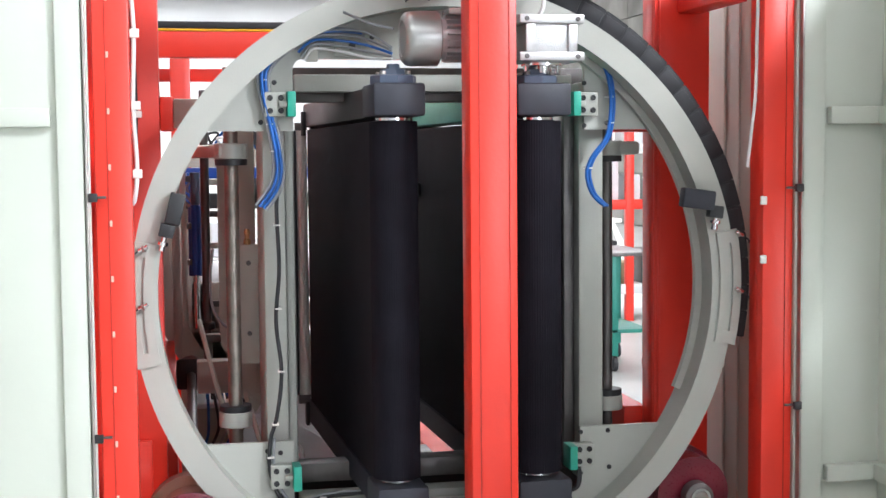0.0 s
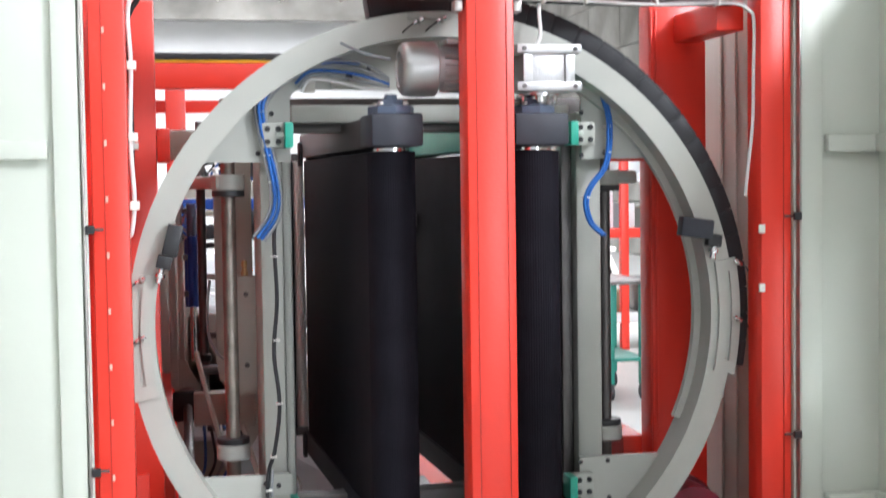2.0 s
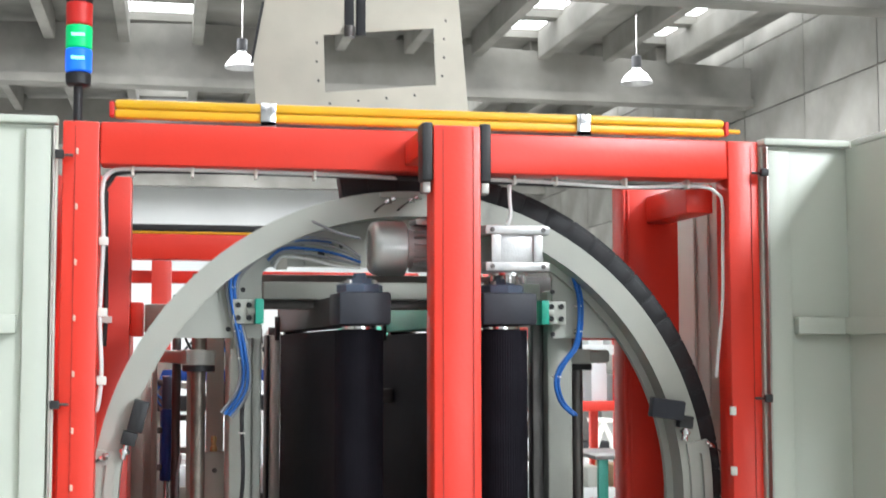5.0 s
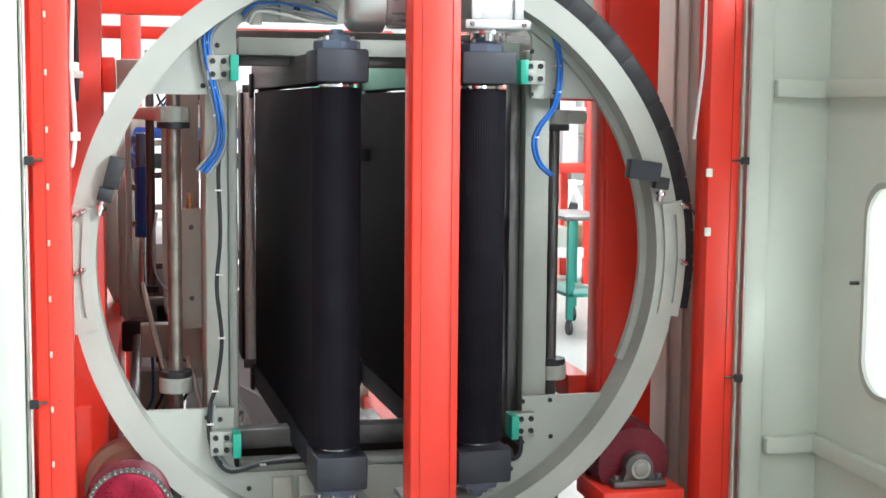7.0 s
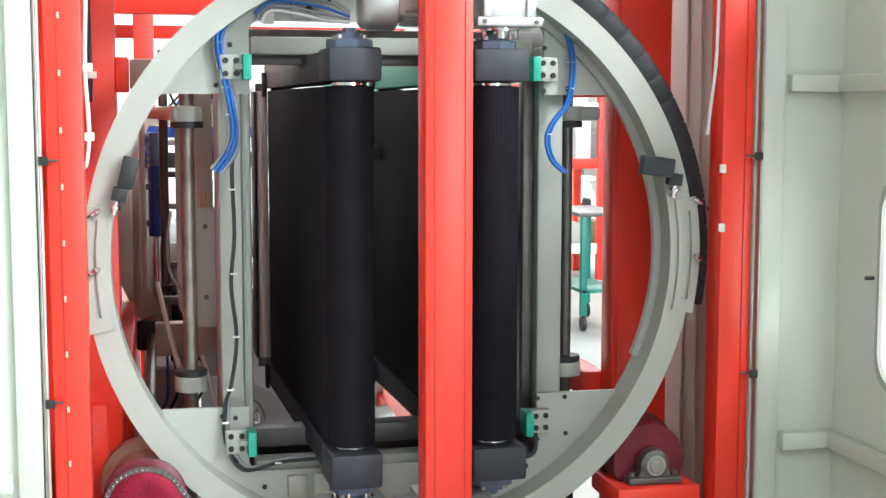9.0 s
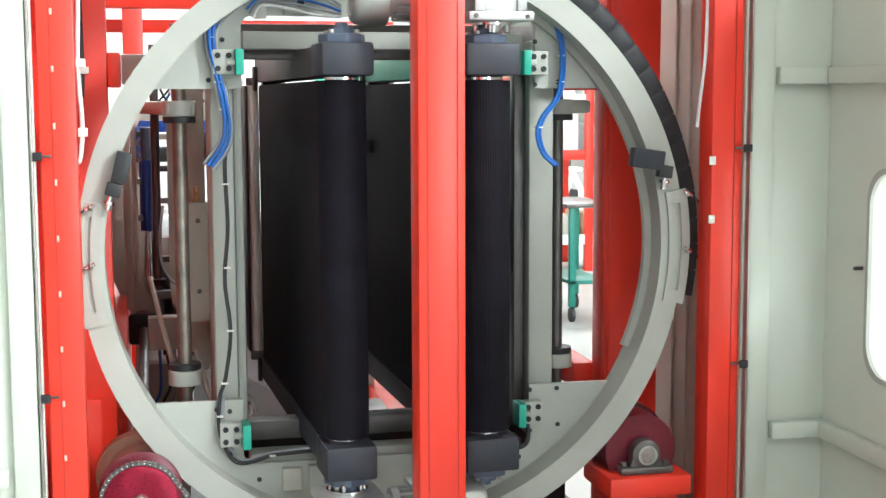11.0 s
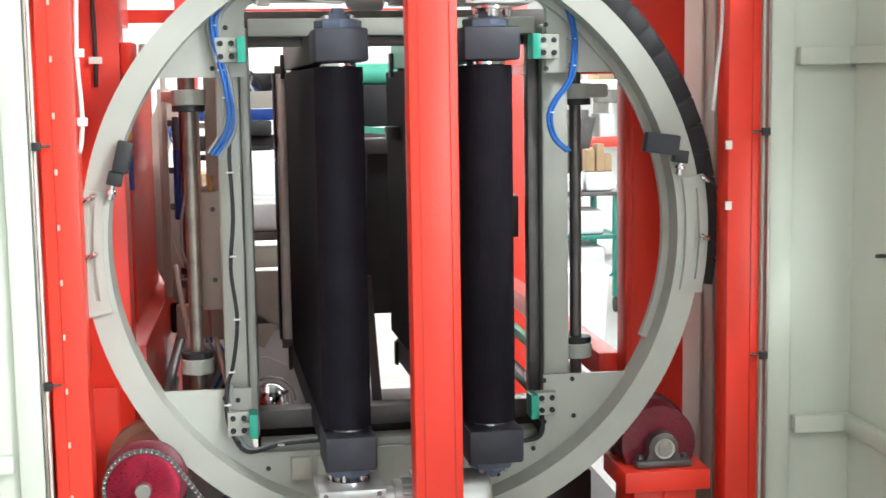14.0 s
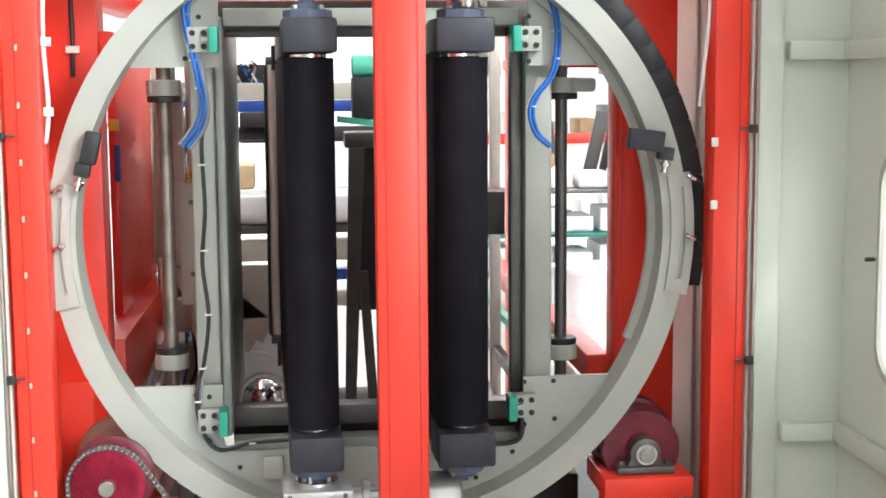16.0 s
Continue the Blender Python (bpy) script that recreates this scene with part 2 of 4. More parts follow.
for iy in range(20):
    for iz in range(7):
        ob = new("wall_panel", panel_mesh)
        ob.location, ob.parent = (10.63, -6.8 + 2.4 * iy, 0.62 + 1.2 * iz), wall_east

# ceiling: sloping-free slab with ribs, girders and skylight strips
BEAMS = (2.0, 9.0, 16.0, 23.0, 30.0, 37.0)
LIGHT_BAYS = {0: (-3.6, 0.0, 3.6, 6.0, 7.2), 1: (-3.6, -1.2, 6.0, 8.4), 2: (0.0, 6.0), 3: (0.0, 6.0, 8.4), 4: (0.0, 6.0), 5: (2.4,)}
cb = bmesh.new()
edges_x = [-9 + 1.2 * i for i in range(17)]
for k, y0 in enumerate((-8.0,) + BEAMS):
    y1 = (BEAMS + (40.0,))[k]
    lit = LIGHT_BAYS.get(k, ())
    for i in range(len(edges_x) - 1):
        xa, xb = edges_x[i], edges_x[i + 1]
        if any(abs((xa + xb) / 2 - c) < 0.62 for c in lit):
            box(xa, xb, y0, y0 + 1.1, 7.3, 7.45, 0, cb)
            box(xa, xb, y1 - 1.5, y1 - 1.2, 7.3, 7.45, 0, cb)
        else:
            box(xa, xb, y0, y1, 7.3, 7.45, 0, cb)
        box(xa - 0.09, xa + 0.09, y0 + 0.25, y1 - 0.25, 6.85, 7.298, 0.02, cb)
solo("ceiling", cb, CONCRETE, "ribbed precast concrete roof with skylight openings", "ceiling", kind="structure", smooth=False)
pb = bmesh.new()
for y0, y1 in zip((-8.0,) + BEAMS, BEAMS + (40.0,)):
    box(-9, 10.6, y0, y1, 7.6, 7.62, 0, pb)
solo("skylight", pb, SKYPANE, "bright translucent skylight panes above the roof", "skylight", kind="structure", smooth=False)
for y in BEAMS:
    girder = thing("girder", "long precast concrete roof girder with a tapered web", "girder", "roof girders")
    part("bottom_flange", slab([(-9, 6.15), (10.6, 6.15), (10.6, 6.30), (-9, 6.30)], y - 0.22, y + 0.22), CONCRETE, girder, smooth=False)
    part("web", slab([(-9, 6.302), (10.6, 6.302), (10.6, 6.88), (0.8, 7.25), (-9, 6.95)], y - 0.11, y + 0.11), CONCRETE, girder, smooth=False)


def hall_lamp():
    t = thing("pendant_lamp", "bell-shaped metal high-bay lamp hanging on a rod", "lamp", "hall lamps")
    part("shade", turned((0, 0, 0), (0, 0, -1), [(0, 0.06), (0.03, 0.07), (0.1, 0.16), (0.2, 0.23), (0.24, 0.24), (0.235, 0.225), (0.1, 0.14)], 28), ALU, t)
    part("ballast", rod((0, 0, 0.002), (0, 0, 0.17), 0.075), RUBBER, t, "dark ballast housing")
    part("hanger", rod((0, 0, 0.172), (0, 0, 1.345), 0.008, 8), STEEL, t)
    return t


lamp = hall_lamp()
lamp.location = (1.15, 19.0, 5.95)
for p in ((7.0, 19.0, 5.95), (-3.6, 19.0, 5.95), (0.55, 28.0, 5.95)):
    copy_thing(lamp, pose(*p))

# ---- enclosure walls beside the machine ----
YF = 3.87


def enclosure(side):
    """Sheet-metal walls: a strip beside the frame and a return that comes forward."""
    s = 1 if side == "right" else -1
    xa, xc = (1.975, 2.262) if s > 0 else (-0.12, -0.44)
    strip = box(min(xa, xc), max(xa, xc), YF, YF + 0.03, 0.0, 2.37, 0.002)
    solo("wall_front_" + side, strip, PANEL, "pale grey-green sheet-metal enclosure wall", "wall", kind="structure")
    p0, p1 = (xa + s * 0.015, xa + s * 0.085)
    solo("trim", box(min(p0, p1), max(p0, p1), YF - 0.022, YF - 0.001, 0.0, 2.355, 0.004), PANEL, "folded vertical sheet-metal edge profile", "trim", kind="structure")
    p0, p1 = xa + s * 0.005, xa + s * 0.012
    solo("trim", box(min(p0, p1), max(p0, p1), YF - 0.03, YF - 0.002, 0.0, 2.365, 0.002), STEEL, "thin metal door edge strip", "trim", kind="structure")
    solo("trim", box(min(xa, xc), max(xa, xc), YF - 0.03, YF + 0.03, 2.372, 2.392, 0.003), PANEL, "folded top flange of the enclosure", "trim", kind="structure")
    solo("trim", box(min(xc, xc + s * 0.03), max(xc, xc + s * 0.03), 0.9 if s > 0 else 3.0, YF - 0.031, 2.372, 2.392, 0.003), PANEL, "folded top flange of the enclosure", "trim", kind="structure")
    for z in (1.79, 0.68):
        q0 = xa + s * 0.1
        solo("trim", box(min(q0, xc - s * 0.002), max(q0, xc - s * 0.002), YF - 0.034, YF - 0.001, z, z + 0.052, 0.004), PANEL, "horizontal stiffening flange on the enclosure wall", "trim", kind="structure")
        solo("trim", box(min(xc - s * 0.034, xc - s * 0.001), max(xc - s * 0.034, xc - s * 0.001), 0.9 if s > 0 else 3.0, YF - 0.036, z, z + 0.052, 0.004), PANEL, "horizontal stiffening flange on the enclosure wall", "trim", kind="structure")
    if s < 0:
        solo("wall_side_" + side, box(xc - 0.03, xc, 3.0, YF + 0.03, 0.0, 2.37, 0), PANEL, "pale grey-green sheet-metal side wall", "wall", kind="structure", smooth=False)
        return xc, s
    # return wall with a round-cornered window
    wy0, wy1, wz0, wz1, r = 2.86, 3.60, 0.93, 1.53, 0.10
    hole = []
    for cy, cz, a in ((wy1 - r, wz1 - r, 0), (wy0 + r, wz1 - r, 90), (wy0 + r, wz0 + r, 180), (wy1 - r, wz0 + r, 270)):
        hole += arc(cy, cz, r, a, a + 90, 8)
    own = bmesh.new()
    rect = [(YF + 0.03, 2.37), (0.9, 2.37), (0.9, 0.0), (YF + 0.03, 0.0)]
    for xw in (xc, xc + s * 0.03):
        hv = [own.verts.new((xw, y, z)) for y, z in hole]
        rv = [own.verts.new((xw, y, z)) for y, z in rect]
        n = len(hv) // 4
        for k in range(4):
            seg = hv[k * n:(k + 1) * n]
            for a, b in zip(seg, seg[1:]):
                own.faces.new((a, b, rv[k]))
            own.faces.new((seg[-1], hv[((k + 1) * n) % len(hv)], rv[(k + 1) % 4], rv[k]))
    own.verts.ensure_lookup_table()
    m = len(hole)
    for i in range(m):
        a, b = own.verts[i], own.verts[(i + 1) % m]
        c, d = own.verts[m + 4 + (i + 1) % m], own.verts[m + 4 + i]
        own.faces.new((a, b, c, d))
    solo("wall_side_" + side, own, PANEL, "pale grey-green sheet-metal side wall with a round-cornered window", "wall", kind="structure", smooth=False)
    win = thing("window_" + ("1" if s > 0 else "2"), "round-cornered safety window in a grey frame", "window", kind="structure")
    fr = bmesh.new()
    outer = []
    for cy, cz, a in ((wy1 - r, wz1 - r, 0), (wy0 + r, wz1 - r, 90), (wy0 + r, wz0 + r, 180), (wy1 - r, wz0 + r, 270)):
        outer += arc(cy, cz, r, a, a + 90, 8)
    rows = []
    for i, (y, z) in enumerate(outer):
        dy, dz = y - (wy0 + wy1) / 2, z - (wz0 + wz1) / 2
        g = 0.016
        yo, zo = y + g * (1 if dy > 0 else -1), z + g * (1 if dz > 0 else -1)
        rows.append([fr.verts.new(c) for c in ((xc - s * 0.001, yo, zo), (xc - s * 0.012, yo, zo), (xc - s * 0.012, y, z), (xc - s * 0.001, y, z))])
    for i in range(len(rows)):
        a, b = rows[i], rows[(i + 1) % len(rows)]
        for k in range(4):
            fr.faces.new((a[k], a[(k + 1) % 4], b[(k + 1) % 4], b[k]))
    part("window_frame", fr, GREY, win)
    for y, z in ((3.65, 1.24), (3.2, 1.57), (3.2, 0.9)):
        part("bracket", rod((xc - s * 0.03, y, z), (xc - s * 0.001, y, z), 0.006, 8), STEEL_DARK, win)
    return xc, s


for side in ("right", "left"):
    xc, s = enclosure(side)
    out = xc + s * 0.5
    if s < 0:
        continue
    # Glowing white sheet added outside the window in place of the overbright view.
    solo("backdrop", box(min(out, out + s * 0.02), max(out, out + s * 0.02), 1.4, 4.8, 0.3, 2.1, 0), WINDOW_GLOW, "glowing white sheet standing in for the bright view beyond the safety window", "backdrop", kind="structure", smooth=False)
solo("window_sticker", box(2.268, 2.27, 3.38, 3.46, 1.33, 1.42, 0), STICKER, "small cyan sticker on the window pane", "sticker")

# ---- machine frame ----
frame_thing = thing("machine_frame", "bright red welded steel machine frame standing on the floor", "machine frame")


def beam(name, x0, x1, y0, y1, z0, z1, parent=frame_thing, material=RED, bevel=0.006, label=""):
    return part(name, box(x0, x1, y0, y1, z0, z1, bevel), material, parent, label)


beam("post", -0.108, -0.008, 3.87, 3.97, 0.0, 2.385)
beam("post", 1.868, 1.968, 3.87, 3.97, 0.0, 2.385)
beam("crossbeam", -0.006, 1.866, 3.87, 3.97, 2.265, 2.385)
beam("column", -0.20, 0.067, 4.42, 4.56, 0.0, 2.30)
beam("column", 1.684, 1.887, 4.34, 4.44, 0.0, 2.30)
beam("column_edge", 1.686, 1.694, 4.328, 4.3385, 0.02, 2.28)
beam("column_edge", 1.702, 1.711, 4.331, 4.3385, 0.02, 2.28)
beam("head_beam", 1.44, 1.683, 4.35, 4.44, 1.776, 1.86)
beam("side_plate", 0.005, 0.037, 5.0, 6.1, 0.902, 1.86)
part("stop_switch", box(0.012, 0.045, 4.955, 4.998, 1.57, 1.61, 0.003), YELLOW, frame_thing, "yellow emergency-stop housing")
part("stop_button", turned((0.0115, 4.976, 1.59), (-1, 0, 0), [(0, 0.008), (0.012, 0.008), (0.014, 0.016), (0.024, 0.015)], 16), RED, frame_thing, "red push button")
part("switch_strip", box(0.026, 0.046, 4.98, 4.998, 1.39, 1.52, 0.003), BLUEBAR, frame_thing, "blue switch strip")
beam("column_step", 0.0675, 0.109, 4.42, 4.56, 1.788, 1.898)
beam("side_rail", 0.1095, 0.26, 4.60, 4.66, 1.80, 1.898, material=GREY_WARM, label="beige cross rail")
beam("strut", -0.10, -0.02, 3.972, 4.418, 2.17, 2.26)
beam("strut", 1.77, 1.86, 3.972, 4.338, 2.17, 2.26)
beam("strut", -0.20, -0.12, 4.562, 6.9, 2.05, 2.2)
beam("side_sheet", -0.20, -0.19, 3.98, 4.41, 0.0, 2.2)
beam("base_beam", -0.04, 0.10, 4.562, 6.9, 0.0, 0.90)
beam("side_sheet", -0.20, -0.19, 4.562, 5.6, 0.0, 2.04)
beam("base_sheet", -0.19, 0.02, 4.38, 4.41, 0.0, 0.8)
beam("base_beam", 1.62, 1.70, 4.442, 6.9, 0.74, 0.83)
beam("base_beam", -0.108, 1.968, 3.99, 4.12, 0.02, 0.14)
beam("lintel", 1.69, 1.75, 4.442, 6.89, 1.79, 1.84)
beam("rear_post", 1.724, 1.884, 6.902, 7.04, 0.0, 2.2)
beam("rear_post", 0.10, 0.20, 7.002, 7.1, 0.0, 2.2)
beam("rear_beam", -0.35, 2.1, 7.0, 7.12, 2.205, 2.335)
beam("rear_beam", -0.35, 1.5, 7.13, 7.2, 2.09, 2.155)
beam("rear_rail", -0.35, 2.1, 7.0, 7.1, 2.337, 2.348, material=YELLOW, label="thin yellow rail on the rear beam")
beam("rear_cover", -0.35, 2.1, 7.0, 7.12, 2.35, 2.385, material=RUBBER, label="black cover strip on the rear beam")
beam("side_sheet", 1.975, 1.985, 4.0, 4.90, 0.0, 2.34, material=SHEET, label="brushed zinc inner cover sheet")
for y0, y1 in ((4.40, 4.425), (4.28, 4.292), (4.12, 4.135)):
    beam("sheet_fold", 1.966, 1.9745, y0, y1, 0.01, 2.33, material=SHEET, bevel=0.003, label="folded seam of the zinc sheet")
beam("wheel_pedestal", 1.565, 1.835, 3.905, 4.17, 0.50, 0.565)
beam("wheel_pedestal", 1.60, 1.80, 3.93, 4.15, 0.14, 0.498)
beam("pedestal_rib", 1.69, 1.702, 3.915, 3.929, 0.14, 0.498)
beam("wheel_pedestal", -0.006, 0.30, 3.99, 4.17, 0.30, 0.48)
beam("rail_post", 1.455, 1.498, 5.60, 5.65, 0.0, 2.1, material=WHITE, label="white aluminium profile post")
beam("side_rail", 1.53, 1.562, 4.8, 6.89, 0.70, 0.738, material=GREEN, label="green side rail")
beam("side_rail", 1.46, 1.50, 4.7, 6.89, 0.60, 0.64, material=STEEL_DARK, label="dark steel rail")
beam("side_rail", 1.38, 1.42, 4.7, 6.89, 0.50, 0.54, material=STEEL_DARK, label="dark steel rail")
beam("gusset", 1.25, 1.45, 5.0, 6.9, 0.25, 0.33)
for z in [0.12 + 0.155 * i for i in range(15)]:
    part("cable_clip", box(-0.071, -0.064, 3.8655, 3.869, z, z + 0.017, 0.001), CLIPMAT, frame_thing, "small pale paint mark")
for z in (1.545, 1.365):
    part("cable_clip", box(1.858, 1.878, 3.86, 3.869, z, z + 0.026, 0.002), WHITE, frame_thing, "small white clip")
for x, sg in ((-0.113, -1), (1.973, 1)):
    for z in (2.285, 1.596, 0.926):
        part("latch", box(x - 0.012, x + 0.012, 3.832, 3.846, z - 0.012, z + 0.012, 0.002), RUBBER, frame_thing, "small black latch")
        part("latch_pin", rod((x - sg * 0.035, 3.855, z), (x + sg * 0.02, 3.855, z), 0.004, 8), STEEL_DARK, frame_thing)
part("edge_line", box(-0.074, -0.0725, 3.8675, 3.8695, 0.02, 2.37, 0), SEAM, frame_thing)
part("edge_line", box(1.9405, 1.942, 3.8675, 3.8695, 0.02, 2.37, 0), SEAM, frame_thing)

# gate post in front of the opening
gate = thing("gate_post", "bright red sliding gate post in front of the opening", "gate post")
part("tube", box(0.884, 1.015, 3.555, 3.66, 0.02, 2.352, 0.006), RED, gate)
for x in (0.909, 0.9925):
    part("edge_seam", box(x, x + 0.0015, 3.5525, 3.5545, 0.03, 2.34, 0), SEAM, gate)
for x in (0.8535, 1.0155):
    part("stop_pad", box(x, x + 0.03, 3.56, 3.63, 2.20, 2.36, 0.006), RUBBER, gate, "black rubber stop")
    part("pad_plate", box(x + 0.004, x + 0.026, 3.572, 3.618, 2.168, 2.1985, 0.002), STEEL, gate)
part("slide", box(0.86, 1.04, 3.662, 3.868, 2.28, 2.35, 0.003), RED, gate)
part("foot", box(0.85, 1.05, 3.52, 3.7, 0.0, 0.018, 0.002), STEEL_DARK, gate)

# yellow light-curtain bar and beacon on the crossbeam
bar = thing("safety_bar", "long yellow safety light bar lying on the red crossbeam", "safety bar")
part("housing", box(0.03, 1.87, 3.893, 3.927, 2.400, 2.427, 0.009), YELLOW, bar)
part("housing", box(0.03, 1.87, 3.891, 3.929, 2.4275, 2.455, 0.011), YELLOW, bar)
part("end_cap", box(0.016, 0.0295, 3.894, 3.926, 2.405, 2.448, 0.003), RED_GLOW, bar, "red end cap")
part("end_cap", box(1.8705, 1.884, 3.894, 3.926, 2.405, 2.448, 0.003), RED_GLOW, bar, "red end cap")
part("plug", rod((1.885, 3.91, 2.42), (1.925, 3.91, 2.42), 0.007, 10), YELLOW, bar, "orange cable plug")
for x in (0.44, 1.39):
    part("clamp", box(x, x + 0.045, 3.885, 3.892, 2.387, 2.455, 0.002), CHROME, bar, "bright clamp bracket")
    part("clamp_foot", box(x, x + 0.045, 3.885, 3.935, 2.3855, 2.404, 0.002), CHROME, bar)

beacon = thing("signal_tower", "stacked red, green and blue signal tower, green and blue lit", "signal light")
part("pole", rod((-0.072, 3.92, 2.386), (-0.072, 3.92, 2.49), 0.013), RUBBER, beacon)
part("base", turned((-0.072, 3.92, 2.49), (0, 0, 1), [(0, 0.026), (0.006, 0.034), (0.034, 0.036), (0.04, 0.03)]), RUBBER, beacon)
for z, m, led, nm in ((2.531, LAMP_BLUE, LED_BLUE, "lit blue lens"), (2.598, LAMP_GREEN, LED_GREEN, "lit green lens"), (2.665, RED_GLOW, None, "unlit red lens with a faint added glow")):
    part("lens", turned((-0.072, 3.92, z), (0, 0, 1), [(0, 0.034), (0.003, 0.037), (0.062, 0.037), (0.065, 0.034)], 28), m, beacon, nm)
    if led:
        part("glow_element", box(-0.09, -0.054, 3.878, 3.8815, z + 0.03, z + 0.039, 0.003), led, beacon)
part("cap", turned((-0.072, 3.92, 2.731), (0, 0, 1), [(0, 0.037), (0.014, 0.038), (0.02, 0.03)]), RUBBER, beacon)

# ---- rotating drum ----
CX, CZ, R0, R1 = 0.90, 1.297, 0.847, 0.922
drum = thing("turnover_drum", "large grey-green ring drum resting on red rollers", "drum")


def plate_outline(top):
    """Half of the drum's face plate, above or below the side openings."""
    rr = R0 + 0.004
    f = 0.035
    if top:
        z, zw = 1.78, 1.995
        a = math.degrees(math.asin((z - CZ) / rr))
        o = arc(CX, CZ, rr, a, 180 - a, 48)
        o += [(0.46, z)] + arc(0.46 + f, zw - f, f, 180, 90, 6) + arc(1.365 - f, zw - f, f, 90, 0, 6) + [(1.365, z)]
    else:
        z, zw = 0.842, 0.640
        a = math.degrees(math.asin((CZ - z) / rr))
        o = arc(CX, CZ, rr, 180 + a, 360 - a, 48)
        o += [(1.350, z)] + arc(1.350 - f, zw + f, f, 0, -90, 6) + arc(0.445 + f, zw + f, f, 270, 180, 6) + [(0.445, z)]
    return o


def drum_face(y, material, detail):
    part("rim", annulus(CX, CZ, R0, R1, y, y + 0.13, seg=160), material, drum)
    part("rim_lip", annulus(CX, CZ, R0 - 0.022, R0 + 0.001, y + 0.085, y + 0.109, -24, 64, 70), material, drum)
    for top in (True, False):
        part("face_plate", slab(plate_outline(top), y + 0.11, y + 0.126), material, drum, smooth=False)


drum_face(3.97, GREY, True)
part("rear_rim", annulus(CX, CZ, R0 - 0.03, R1, 6.02, 6.10, 150, 238, 60), GREY_WARM, drum, "beige rear rim seen in shade")
part("rear_rim", annulus(CX, CZ, R0 - 0.15, R0 - 0.031, 6.03, 6.08, 172, 240, 40), GREY_WARM, drum, "beige curved rear plate")
part("rear_wheel", rod((0.163, 5.85, 0.78), (0.163, 5.98, 0.78), 0.06, 32, bevel=0.006), RED_DARK, drum, "crimson rear wheel")
part("rear_plate", box(0.40, 0.82, 6.09, 6.11, 0.66, 0.90, 0.004), GREY_WARM, drum)
part("rear_plate", box(0.40, 0.82, 6.12, 6.14, 0.38, 0.72, 0.004), WRAP, drum, "pale rear cover plate")
part("rear_bracket", slab([(0.42, 0.80), (0.62, 0.80), (0.62, 0.72), (0.56, 0.71)], 6.06, 6.088), GREY_WARM, drum, smooth=False)
part("drive_shaft", rod((0.148, 4.35, 0.69), (0.163, 5.845, 0.775), 0.019, 18), STEEL_DARK, drum, "dark oiled drive shaft")
part("bearing_block", box(0.10, 0.226, 5.81, 5.8445, 0.715, 0.845, 0.012), RUBBER, drum, "black bearing block")
part("backing_beam", box(0.30, 1.50, 4.33, 4.39, 1.90, 1.985, 0.004), STEEL_DARK, drum, "dark steel beam")
part("rear_plate", box(0.12, 0.62, 6.03, 6.06, 0.70, 0.94, 0.004), GREY_WARM, drum)
part("rear_plate", box(0.17, 0.30, 6.03, 6.06, 0.9405, 1.15, 0.004), GREY_WARM, drum)
# uprights, tie bars, guide rods
part("upright", box(0.368, 0.438, 4.13, 4.42, 0.66, 1.93, 0.012), GREY, drum)
part("upright_flange", box(0.4385, 0.468, 4.165, 4.95, 0.66, 1.93, 0.014), GREY, drum)
part("upright", box(1.361, 1.445, 4.13, 4.222, 0.66, 1.93, 0.012), GREY, drum)
# Strip gives the upright's left side its shade and covers a bright slit.
part("slide_strip", box(1.324, 1.3605, 4.17, 4.228, 0.70, 1.90, 0.004), STEEL_DARK, drum, "dark strip standing in for the upright's shaded side")
part("crossbar", box(0.47, 1.343, 4.14, 4.22, 1.90, 1.952, 0.004), GREY, drum)
part("crossbar", box(0.47, 1.343, 4.14, 4.22, 0.605, 0.655, 0.004), GREY, drum)
part("guide_bar", box(0.30, 1.50, 4.23, 4.31, 1.872, 1.898, 0.004), STEEL_DARK, drum, "dark steel guide bar")
part("guide_bar", box(0.30, 1.50, 4.23, 4.31, 0.675, 0.735, 0.004), STEEL_DARK, drum, "dark steel guide bar")
# Black bar added so the gap above the lower crossbar looks dark like a recess.
part("backing_bar", box(0.46, 1.50, 4.315, 4.37, 0.585, 0.70, 0.004), RUBBER, drum, "black bar filling the dark recess below the guide bar")
for x, r in ((0.281, 0.022), (1.497, 0.019)):
    part("guide_rod", rod((x, 4.26, 0.62), (x, 4.26, 1.98), r), RODMAT if x < 1 else STEEL_DARK, drum, "worn steel guide rod")
    for z, wide in ((0.885, 0), (1.722, 1)):
        cb = rod((x, 4.26, z - 0.024), (x, 4.26, z + 0.024), 0.052, 32, bevel=0.003)
        part("collar", cb, GREY, drum)
        part("bush", rod((x, 4.26, z + (0.0245 if z < 1 else -0.044)), (x, 4.26, z + (0.044 if z < 1 else -0.0245)), 0.05, 28), RUBBER, drum, "black bush ring")
q = box(-0.046, 0.046, -0.04, 0.93, -0.022, 0.022, 0.012)
q.transform(Matrix.Translation((0.281, 4.26, 1.722)) @ Matrix.Rotation(radians(6.0), 4, "Z"))
part("rod_bracket", q, GREY, drum)
part("rod_bracket", box(1.49, 1.60, 4.22, 4.30, 1.70, 1.744, 0.012), GREY, drum)
part("guide_rod", rod((0.219, 5.12, 0.92), (0.219, 5.12, 1.95), 0.016), STEEL_DARK, drum, "worn steel guide rod")
part("collar", rod((0.219, 5.12, 1.06), (0.219, 5.12, 1.086), 0.028, 24), RUBBER, drum, "black collar")
part("foot_block", box(0.185, 0.30, 5.08, 5.16, 0.86, 0.9195, 0.006), GREY_WARM, drum)
